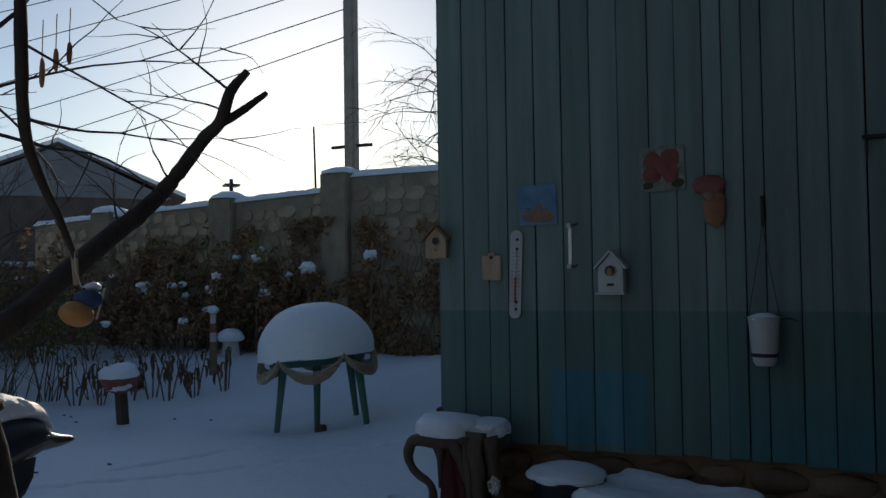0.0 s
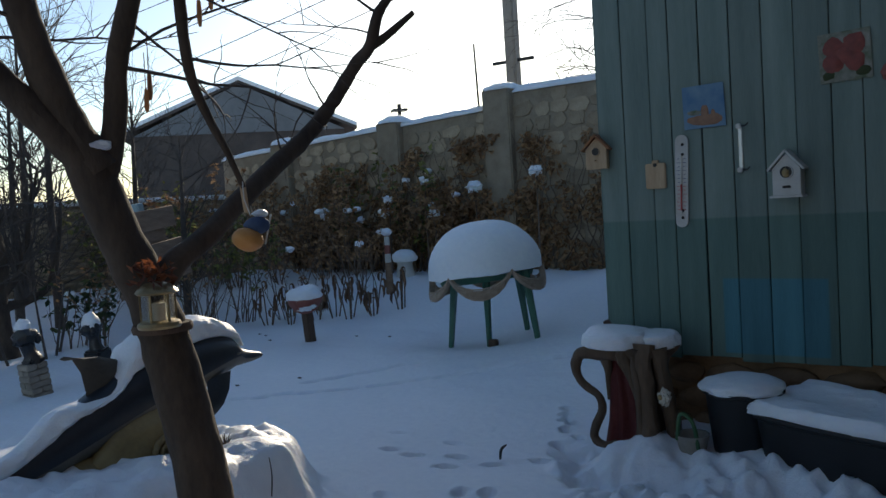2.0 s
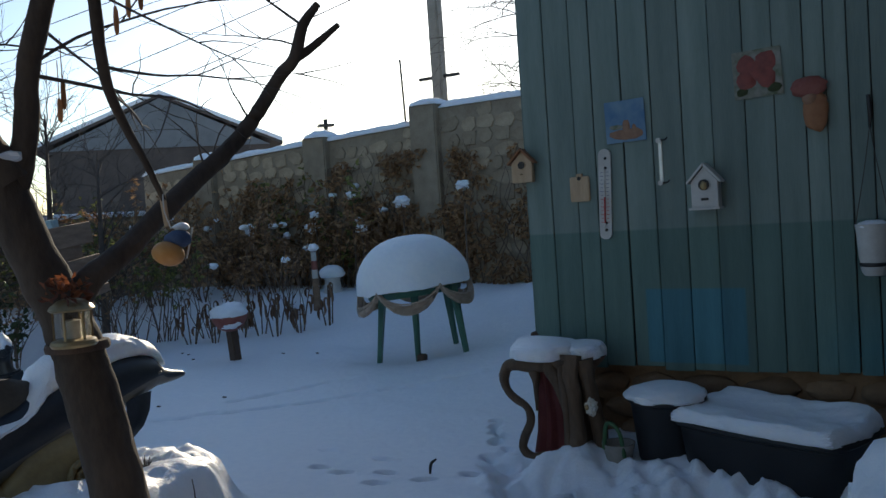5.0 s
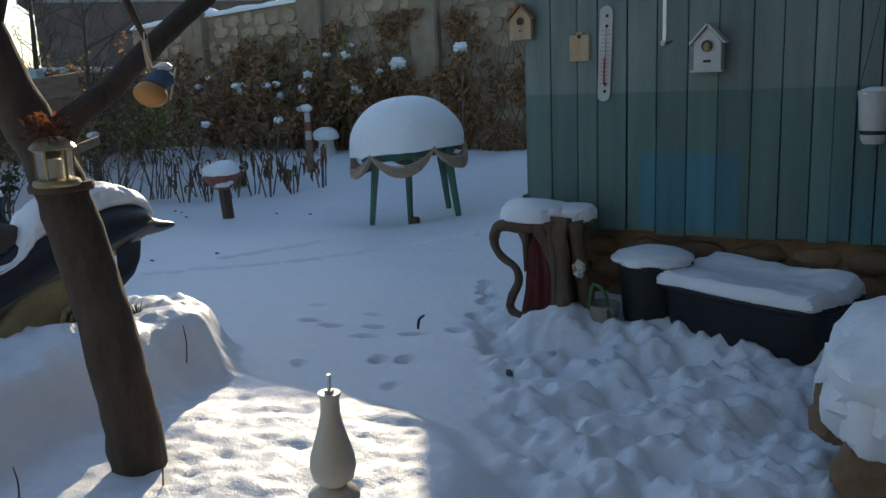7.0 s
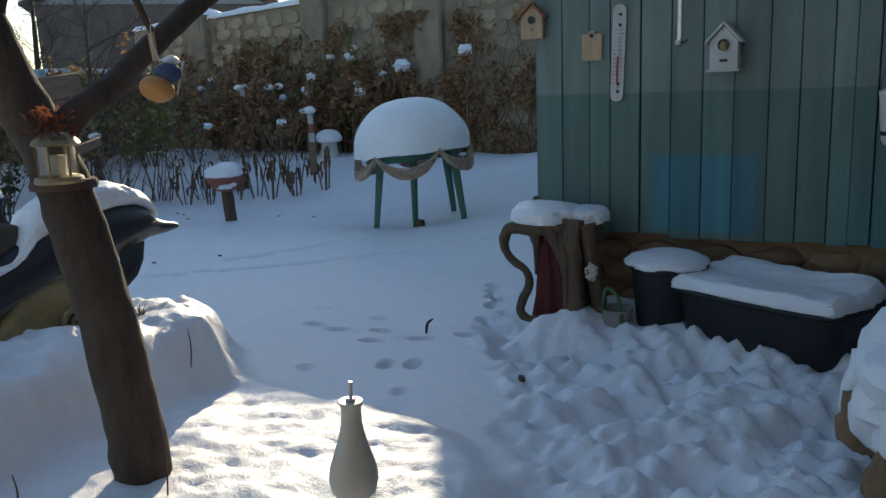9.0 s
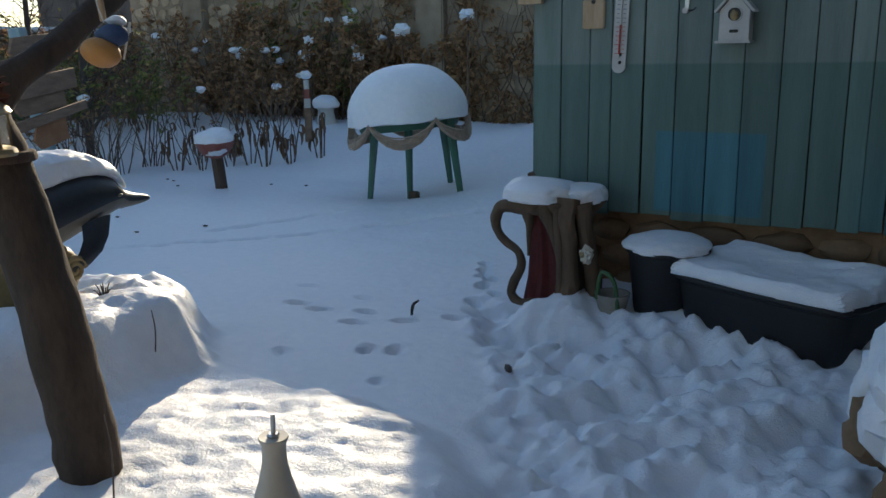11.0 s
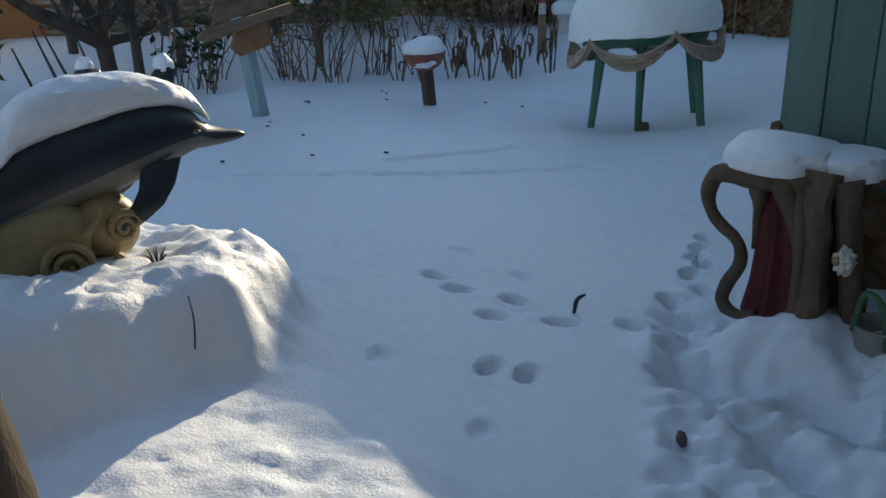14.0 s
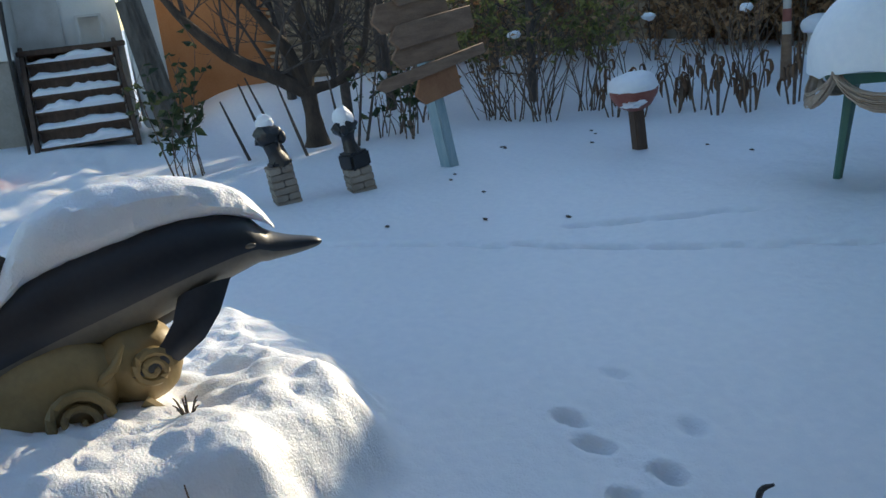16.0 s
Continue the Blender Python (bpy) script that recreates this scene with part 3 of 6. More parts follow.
def build_picture(name, x0, x1, z0, z1, tilt, back, label, shapes):
    c = Vector(((x0 + x1) / 2, FY - 0.004, (z0 + z1) / 2))
    rot = Matrix.Rotation(radians(tilt), 4, "Y")
    p = empty(name, c, label, "picture")
    part("print", box(bm_new(), c, (x1 - x0, 0.006, z1 - z0), rot=rot, bevel=0.001), back, p)
    for nm, m, u, w, ru, rw, sd in shapes:
        bm = blob(bm_new(), c + rot @ Vector((u, -0.0042, w)), (ru, 0.002, rw), 2, 0.35, 2.5, sd, rot=rot)
        part(nm, bm, m, p)


def birdhouse(name, c, w, h, d, body, roofm, label, hole_r, perch=True, yaw=0.0, plinth=True):
    """A gabled nest box: body with a dark round hole, two roof boards, perch and base board."""
    b = empty(name, c, label, "birdhouse")
    base = Matrix.Translation(c) @ Matrix.Rotation(yaw, 4, "Z")
    hw, wall = w / 2, h * 0.6
    bm = bm_new()
    prof = [(-hw, 0), (hw, 0), (hw, wall), (0, h * 0.93), (-hw, wall)]
    f = [bm.verts.new(base @ Vector((x, -d, z))) for x, z in prof]
    g = [bm.verts.new(base @ Vector((x, 0, z))) for x, z in prof]
    bm.faces.new(f)
    bm.faces.new(g[::-1])
    for k in range(5):
        bm.faces.new((f[k], g[k], g[(k + 1) % 5], f[(k + 1) % 5]))
    bmesh.ops.bevel(bm, geom=bm.edges[:], offset=0.003, segments=1, affect="EDGES")
    part("body", bm, body, b)
    ang = math.atan2(h * 0.93 - wall, hw)
    ln = math.hypot(h * 0.93 - wall, hw) + 0.035
    for s in (-1, 1):
        m = base @ Matrix.Translation((s * (hw / 2 + 0.008), -d / 2 - 0.006, (wall + h * 0.93) / 2 + 0.004)) @ Matrix.Rotation(s * ang, 4, "Y")
        bm = box(bm_new(), (0, 0, 0), (ln, d + 0.03, 0.011), bevel=0.002)
        bm.transform(m)
        part("roof_board", bm, roofm, b)
    m = base @ Matrix.Translation((0, -d - 0.001, wall * 0.86)) @ Matrix.Rotation(radians(90), 4, "X")
    bm = revolve(bm_new(), [(hole_r * 1.18, -0.002), (hole_r * 1.18, 0.005), (hole_r, 0.006)], n=18)
    bm.transform(m)
    part("hole_ring", bm, body, b)
    bm = revolve(bm_new(), [(hole_r, 0.0), (hole_r, 0.0075)], n=18)
    bm.transform(m)
    part("hole", bm, DARKMETAL, b, "dark entrance hole")
    if plinth:
        bm = box(bm_new(), (0, -d / 2 - 0.012, -0.004), (w * 1.15, d + 0.03, 0.012), bevel=0.002)
        bm.transform(base)
        part("base_board", bm, roofm, b)
    if perch:
        bm = tube(bm_new(), [(0, -d, wall * 0.42, 0.004), (0, -d - 0.04, wall * 0.42, 0.004)], 6, 1)
        bm.transform(base)
        part("perch", bm, body, b)
    return b


def build_shed_things():
    build_thermometer()
    build_picture("castle_picture", -0.80, -0.57, 1.755, 1.99, -1.5, PRINTSKY, "small blue picture of a sandy castle under sky",
                  [("sand", PRINTSAND, 0.01, -0.075, 0.1, 0.03, 1), ("tower", PRINTSAND, 0.005, -0.035, 0.022, 0.045, 2), ("tower", PRINTSAND, 0.05, -0.05, 0.014, 0.03, 3), ("haze", PRINTLEAF, -0.05, -0.03, 0.045, 0.014, 4)])
    build_picture("rose_picture", -0.09, 0.15, 1.915, 2.16, -2, PRINTLEAF, "square picture of red roses on pale paper",
                  [("rose", PRINTROSE, u, w, 0.05, 0.05, k) for k, (u, w) in enumerate([(-0.05, 0.05), (0.05, 0.055), (-0.055, -0.03), (0.045, -0.03), (0.0, 0.01)])]
                  + [("leaf", DARKGREEN, -0.08, -0.09, 0.03, 0.02, 8), ("leaf", DARKGREEN, 0.08, -0.085, 0.035, 0.025, 9)])
    wb = birdhouse("birdhouse", (-0.25, FY, 1.36), 0.14, 0.235, 0.085, WHITEPAINT, WHITEPAINT, "white painted birdhouse on the shed boards", 0.03, perch=False)
    part("bird_disc", blob(bm_new(), (-0.252, FY - 0.094, 1.478), (0.017, 0.006, 0.024), 2, 0.3, 2, 3), BRASS, wb, "small brass-coloured disc in the hole")
    part("plate", box(bm_new(), (-0.25, FY - 0.088, 1.405), (0.04, 0.006, 0.014), bevel=0.002), DARKMETAL, wb)
    birdhouse("nest_box", (-1.335, SHED_Y + 0.02, 1.575), 0.13, 0.2, 0.1, WOODPALE, WOODBROWN, "bare pale wood nest box on the shed corner", 0.022, yaw=radians(8), plinth=False)
    b = empty("cutting_board", (-0.975, FY, 1.52), "small pale wooden board with a hanging hole", "board")
    part("board", box(bm_new(), (-0.975, FY - 0.009, 1.51), (0.12, 0.016, 0.145), bevel=0.005), WOODPALE, b)
    part("lug", box(bm_new(), (-0.975, FY - 0.009, 1.59), (0.04, 0.015, 0.02), bevel=0.004), WOODPALE, b)
    part("hanging_hole", revolve(bm_new(), [(0.011, -0.002), (0.011, 0.002)], (-0.975, FY - 0.0185, 1.572), 12, rot=Matrix.Rotation(radians(90), 4, "X")), DARKMETAL, b)
    h = empty("bracket", (-0.5, FY, 1.63), "small worn metal bracket with two white fittings", "bracket")
    part("bar", box(bm_new(), (-0.495, FY - 0.006, 1.63), (0.02, 0.01, 0.23), bevel=0.003), STEEL, h)
    for z in (1.745, 1.51):
        part("fitting", box(bm_new(), (-0.5, FY - 0.014, z), (0.028, 0.02, 0.026), bevel=0.004), WHITEPAINT, h)
        part("hook", tube(bm_new(), [(-0.49, FY - 0.01, z, 0.004), (-0.46, FY - 0.03, z, 0.004), (-0.445, FY - 0.035, z + 0.012, 0.0035)], 6, 3), DARKMETAL, h)
    m = empty("boot_ornament", (0.28, FY, 1.84), "small painted mushroom ornament with a red cap", "ornament")
    part("cap", blob(bm_new(), (0.275, FY - 0.025, 1.93), (0.085, 0.03, 0.055), 3, 0.15, 2, 1), RUST, m)
    part("body", blob(bm_new(), (0.3, FY - 0.02, 1.81), (0.06, 0.025, 0.105), 3, 0.15, 2, 2), WOODBROWN, m)
    part("face", blob(bm_new(), (0.275, FY - 0.036, 1.875), (0.035, 0.015, 0.035), 2, 0.1, 2, 3), PRINTSAND, m)
    k = empty("hook", (0.535, FY, 1.78), "dark iron hook on the boards", "hook")
    part("shank", tube(bm_new(), [(0.535, FY - 0.005, 1.86, 0.009), (0.54, FY - 0.012, 1.78, 0.011), (0.535, FY - 0.012, 1.7, 0.006)], 8, 3), DARKMETAL, k)
    k = empty("hook", (1.03, FY, 2.1), "dark iron hook on the boards", "hook")
    part("shank", tube(bm_new(), [(1.03, FY, 2.13, 0.008), (1.03, FY - 0.03, 2.1, 0.008), (1.03, FY - 0.03, 2.02, 0.006)], 8, 3), DARKMETAL, k)
    part("bar", box(bm_new(), (1.08, FY - 0.01, 2.13), (0.14, 0.02, 0.02), bevel=0.004), DARKMETAL, k)
    p = empty("hanging_pot", (0.535, FY, 1.0), "white fluted pot hanging on a cord", "pot")
    prof = [(0.045, 0), (0.058, 0.02), (0.068, 0.1), (0.074, 0.2), (0.08, 0.24), (0.082, 0.25), (0.072, 0.25), (0.065, 0.1)]
    part("pot", revolve(bm_new(), prof, (0.535, FY - 0.085, 0.985), 24, wob=0.03), WHITEPAINT, p)
    part("ring", revolve(bm_new(), [(0.062, 0.045), (0.066, 0.05), (0.066, 0.06), (0.063, 0.065)], (0.535, FY - 0.085, 0.985), 24), DARKMETAL, p)
    for s in (-1, 1):
        part("cord", tube(bm_new(), [(0.535 + s * 0.078, FY - 0.085, 1.22, 0.0025), (0.535 + s * 0.03, FY - 0.03, 1.5, 0.002), (0.535, FY - 0.012, 1.71, 0.002)], 5, 2), TWIG, p)
    part("twig", tube(bm_new(), [(0.57, FY - 0.08, 1.2, 0.006), (0.64, FY - 0.06, 1.225, 0.005), (0.7, FY - 0.05, 1.21, 0.003)], 6, 3), TWIG, p)
    part("pot_snow", blob(bm_new(), (0.535, FY - 0.085, 1.225), (0.075, 0.075, 0.03), 2, 0.2, 3, 1), SNOW, p)


# ---- garden table under its dome of snow ----
def build_table():
    base = Vector((-3.74, 6.17, hz(-3.71, 6.2)))
    tilt = Matrix.Rotation(radians(-6.0), 4, "Y")
    rim = 0.755
    t = empty("garden_table", base, "round green plastic garden table with cords hung round the rim", "table")

    def top(u, v, w=0.0):
        return base + Vector((0, 0, rim)) + tilt @ Vector((u, v, w))
    bm = revolve(bm_new(), [(0.52, -0.035), (0.535, -0.02), (0.535, 0.0), (0.52, 0.006)], (0, 0, 0), 40)
    bm.transform(Matrix.Translation(base + Vector((0, 0, rim))) @ tilt)
    part("tabletop", bm, GREENPLASTIC, t)
    bm = revolve(bm_new(), [(0.43, -0.1), (0.46, -0.1), (0.49, -0.03), (0.43, -0.03)], (0, 0, 0), 40)
    bm.transform(Matrix.Translation(base + Vector((0, 0, rim))) @ tilt)
    part("apron", bm, GREENPLASTIC, t)
    feet = [(-4.15, 6.05), (-3.645, 6.02), (-3.125, 6.1), (-3.6, 6.72)]
    for fx, fy in feet:
        zb = hz(fx, fy) - 0.06
        d = Vector((fx - base.x, fy - base.y, 0))
        a = top(d.x * 0.8, d.y * 0.8, -0.03)
        bm = bm_new()
        rows = []
        yaw = math.atan2(d.y, d.x)
        for s, w in ((0, 0.075), (0.5, 0.058), (1, 0.046)):
            q = a.lerp(Vector((fx, fy, zb)), s)
            rows.append([bm.verts.new(q + Matrix.Rotation(yaw, 3, "Z") @ Vector((x * w / 2, y * w / 2, 0))) for x, y in ((-1, -1), (0.2, -1.1), (1, -0.4), (1, 0.4), (0.2, 1.1), (-1, 1))])
        for r0, r1 in zip(rows, rows[1:]):
            for k in range(6):
                bm.faces.new((r0[k], r0[(k + 1) % 6], r1[(k + 1) % 6], r1[k]))
        bm.faces.new(rows[0])
        bm.faces.new(rows[-1][::-1])
        part("leg", bm, GREENPLASTIC, t)
    part("foot_block", box(bm_new(), (-3.585, 6.0, hz(-3.58, 6.0) + 0.02), (0.09, 0.07, 0.09), bevel=0.01), POSTBROWN, t, "dark block at the foot of a leg")
    # swags of thin cord round the rim
    rnd = random.Random(3)
    for a0, a1, drop in ((205, 265, 0.22), (265, 329, 0.25), (329, 392, 0.24), (392, 450, 0.22), (90, 150, 0.2), (150, 205, 0.2)):
        bm = bm_new()
        for j in range(46):
            dd = drop * (0.56 + 0.46 * rnd.random() ** 0.8)
            off = rnd.uniform(-0.015, 0.04)
            pts = []
            for k in range(13):
                s = 0.5 - 0.5 * math.cos(math.pi * k / 12)
                a = radians(a0 + (a1 - a0) * s)
                r = 0.545 + off + 0.02 * math.sin(math.pi * s)
                pts.append((*top(r * math.cos(a), r * math.sin(a), -0.01 - dd * (1 - (2 * s - 1) ** 2) ** 0.72), 0.0042))
            tube(bm, pts, 4, 1)
        tagged(part("cord_swag", bm, WICKER, t, "looped bundle of thin brown cords"), kind="stuff")
    bm = bm_new()
    n, m = 44, 12
    rings = []
    for i in range(m + 1):
        ph = (math.pi / 2) * i / m
        ring = []
        for k in range(n):
            a = 2 * math.pi * k / n
            w = 1 + 0.035 * noise.noise((math.cos(a) * 2, math.sin(a) * 2, ph * 2)) + (0.03 * noise.noise((math.cos(a) * 9, math.sin(a) * 9, 0)) if i == 0 else 0)
            r = 0.575 * math.cos(ph) ** 0.86 * w
            z = 0.505 * math.sin(ph) ** 0.98 + (0.03 * noise.noise((math.cos(a) * 6, math.sin(a) * 6, 4)) - 0.03 if i == 0 else 0)
            ring.append(bm.verts.new(top(r * math.cos(a), r * math.sin(a), z)))
        rings.append(ring)
    for r0, r1 in zip(rings, rings[1:]):
        for k in range(n):
            bm.faces.new((r0[k], r0[(k + 1) % n], r1[(k + 1) % n], r1[k]))
    bm.faces.new(rings[0][::-1])
    bmesh.ops.remove_doubles(bm, verts=bm.verts, dist=0.001)
    thing("table_snow", bm, SNOW, "high smooth dome of snow on the round table", "snow", kind="stuff")


# ---- statue ----
def build_dolphin():
    bm = bm_new()
    X = -2.62
    secs = [(2.212, 0.684, 0.006, 0.008), (2.19, 0.686, 0.017, 0.022), (2.12, 0.692, 0.032, 0.036), (2.06, 0.706, 0.048, 0.052), (2.025, 0.728, 0.072, 0.068), (1.99, 0.742, 0.085, 0.085),
            (1.9, 0.742, 0.11, 0.108), (1.75, 0.72, 0.135, 0.13), (1.58, 0.682, 0.15, 0.142), (1.4, 0.63, 0.142, 0.135), (1.2, 0.555, 0.12, 0.115),
            (1.0, 0.475, 0.09, 0.085), (0.8, 0.41, 0.062, 0.058), (0.62, 0.37, 0.042, 0.042), (0.5, 0.345, 0.03, 0.05)]
    n, rings = 22, []
    path = smooth_path(secs, 4)
    for y, z, rz, rx in path:
        rings.append([bm.verts.new((X + rx * math.cos(2 * math.pi * k / n), y - 0.25 * rz * math.sin(2 * math.pi * k / n), z + rz * math.sin(2 * math.pi * k / n))) for k in range(n)])
    for r0, r1 in zip(rings, rings[1:]):
        for k in range(n):
            f = bm.faces.new((r0[k], r0[(k + 1) % n], r1[(k + 1) % n], r1[k]))
            mid = (k + 0.5) / n
            f.material_index = 1 if 0.55 < mid < 0.95 else 0
    bm.faces.new(rings[0])
    bm.faces.new(rings[-1][::-1])

    def fin(pts, thick, mi=0):
        """A curved blade: centre line points with half chord, lens-shaped in section."""
        rows = []
        for (p, ch, nrm, th) in pts:
            p, ch, nrm = Vector(p), Vector(ch), Vector(nrm)
            rows.append([bm.verts.new(p - ch), bm.verts.new(p - ch * 0.3 + nrm * th), bm.verts.new(p + ch * 0.5 + nrm * th * 0.8), bm.verts.new(p + ch), bm.verts.new(p + ch * 0.5 - nrm * th * 0.8), bm.verts.new(p - ch * 0.3 - nrm * th)])
        for r0, r1 in zip(rows, rows[1:]):
            for k in range(6):
                bm.faces.new((r0[k], r0[(k + 1) % 6], r1[(k + 1) % 6], r1[k])).material_index = mi
        bm.faces.new(rows[0]).material_index = mi
        bm.faces.new(rows[-1][::-1]).material_index = mi
    fin([((X, 1.32, 0.64), (0, 0.13, 0.05), (1, 0, 0), 0.036), ((X, 1.3, 0.74), (0, 0.105, 0.035), (1, 0, 0), 0.03), ((X, 1.265, 0.81), (0, 0.085, 0.015), (1, 0, 0), 0.024), ((X, 1.21, 0.855), (0, 0.065, -0.005), (1, 0, 0), 0.017), ((X, 1.15, 0.87), (0, 0.04, -0.012), (1, 0, 0), 0.01), ((X, 1.1, 0.868), (0, 0.012, -0.006), (1, 0, 0), 0.005)], 1, 3)
    for s in (1, -1):
        fin([((X + s * 0.1, 1.84, 0.65), (0, 0.075, 0.01), (s * 0.8, 0, 0.5), 0.02), ((X + s * 0.14, 1.8, 0.58), (0, 0.065, 0.0), (s * 0.8, 0, 0.5), 0.018),
             ((X + s * 0.158, 1.755, 0.53), (0, 0.055, -0.01), (s * 0.8, 0, 0.5), 0.014), ((X + s * 0.165, 1.7, 0.49), (0, 0.04, -0.012), (s * 0.8, 0, 0.5), 0.01), ((X + s * 0.168, 1.645, 0.465), (0, 0.022, -0.01), (s * 0.8, 0, 0.5), 0.006), ((X + s * 0.168, 1.61, 0.458), (0, 0.006, -0.003), (s, 0, 0), 0.003)], 0)
        fin([((X + s * 0.02, 0.5, 0.345), (0, 0.07, 0.02), (0, -0.3, 1), 0.018), ((X + s * 0.1, 0.44, 0.335), (0, 0.06, 0.02), (0, -0.3, 1), 0.014), ((X + s * 0.2, 0.36, 0.32), (0, 0.03, 0.01), (0, -0.3, 1), 0.007)], 0)
        blob(bm, (X + s * 0.086, 1.985, 0.735), (0.006, 0.02, 0.008), 2, 0.0, mi=1)
    # the ochre wave with scrolls beneath
    blob(bm, (X + 0.02, 1.38, 0.42), (0.17, 0.26, 0.17), 4, 0.12, 1.6, 4, mi=2, rot=Matrix.Rotation(radians(24), 4, "X"))
    blob(bm, (X + 0.04, 1.62, 0.46), (0.12, 0.13, 0.13), 4, 0.1, 1.6, 6, mi=2)
    blob(bm, (X, 1.15, 0.32), (0.14, 0.2, 0.12), 3, 0.12, 1.6, 8, mi=2)
    for cy, cz, r, xx in ((1.45, 0.385, 0.085, X + 0.192), (1.66, 0.47, 0.055, X + 0.158)):
        sp = []
        for k in range(30):
            a = 0.45 * k
            rr = r * (1 - k / 34)
            sp.append((xx + 0.012 * k / 30, cy + rr * math.cos(a), cz + rr * math.sin(a), 0.016 * (1 - 0.5 * k / 30)))
        tube(bm, sp, 7, 1, mi=2)
    tube(bm, [(X + 0.16, 1.62, 0.38, 0.02), (X + 0.2, 1.7, 0.31, 0.018), (X + 0.22, 1.76, 0.27, 0.006)], 7, 3, mi=2)
    tube(bm, [(X + 0.15, 1.5, 0.45, 0.015), (X + 0.17, 1.56, 0.5, 0.014), (X + 0.16, 1.6, 0.56, 0.004)], 7, 3, mi=2)
    thing("dolphin_statue", bm, (NAVY, BELLY, GOLD, FINPAINT), "dark leaping dolphin statue on an ochre scrolled wave", "statue")
    # snow along its back
    bm = bm_new()
    back = [(2.075, 0.757, 0.008, 0.018), (2.05, 0.79, 0.02, 0.034), (2.0, 0.833, 0.042, 0.058), (1.92, 0.865, 0.05, 0.08), (1.78, 0.885, 0.075, 0.1), (1.6, 0.865, 0.095, 0.115), (1.44, 0.82, 0.09, 0.11), (1.36, 0.755, 0.06, 0.1), (1.29, 0.69, 0.022, 0.105),
            (1.18, 0.645, 0.03, 0.095), (1.05, 0.6, 0.06, 0.075), (0.9, 0.51, 0.05, 0.06), (0.75, 0.455, 0.05, 0.05), (0.62, 0.42, 0.045, 0.05), (0.5, 0.385, 0.05, 0.08), (0.44, 0.37, 0.02, 0.05)]
    path, rings, n = smooth_path(back, 12), [], 26
    for y, z, rz, rx in path:
        ring = []
        for k in range(n):
            a = 2 * math.pi * k / n
            w = 1 + 0.18 * noise.noise((math.cos(a) * 1.5, y * 7, math.sin(a) * 1.5)) + 0.12 * noise.noise((math.cos(a) * 3, y * 21, math.sin(a) * 3)) + (0.09 * noise.noise((math.cos(a) * 9, y * 40, math.sin(a) * 9)) if math.sin(a) < 0.3 else 0.0)
            ring.append(bm.verts.new((X + max(rx, 0.01) * math.cos(a) * w, y, z + max(rz, 0.008) * math.sin(a) * (w if math.sin(a) > 0 else 0.8))))
        rings.append(ring)
    for r0, r1 in zip(rings, rings[1:]):
        for k in range(n):
            bm.faces.new((r0[k], r0[(k + 1) % n], r1[(k + 1) % n], r1[k]))
    bm.faces.new(rings[0])
    bm.faces.new(rings[-1][::-1])
    thing("statue_snow", bm, SNOW, "thick crust of snow along the dolphin's back", "snow", kind="stuff")


# ---- near tree ----
def twigs(bm, root, d, length, r, rnd, depth, droop=0.0, n=4):
    """A wandering bare shoot with side shoots."""
    p, d = Vector(root), Vector(d).normalized()
    pts = [(*p, r)]
    k = 6
    for i in range(k):
        d = (d + Vector((rnd.uniform(-1, 1), rnd.uniform(-1, 1), rnd.uniform(-1, 1) - droop)) * 0.2).normalized()
        p = p + d * length / k
        pts.append((*p, r * (1 - 0.8 * (i + 1) / k)))
        if depth and i and rnd.random() < 0.75:
            sd = (d + Vector((rnd.uniform(-1, 1), rnd.uniform(-1, 1), rnd.uniform(-0.6, 1))) * 0.9).normalized()
            twigs(bm, p, sd, length * rnd.uniform(0.35, 0.6), r * 0.5, rnd, depth - 1, droop, n)
    tube(bm, pts, n, 1 if depth == 0 else 2)


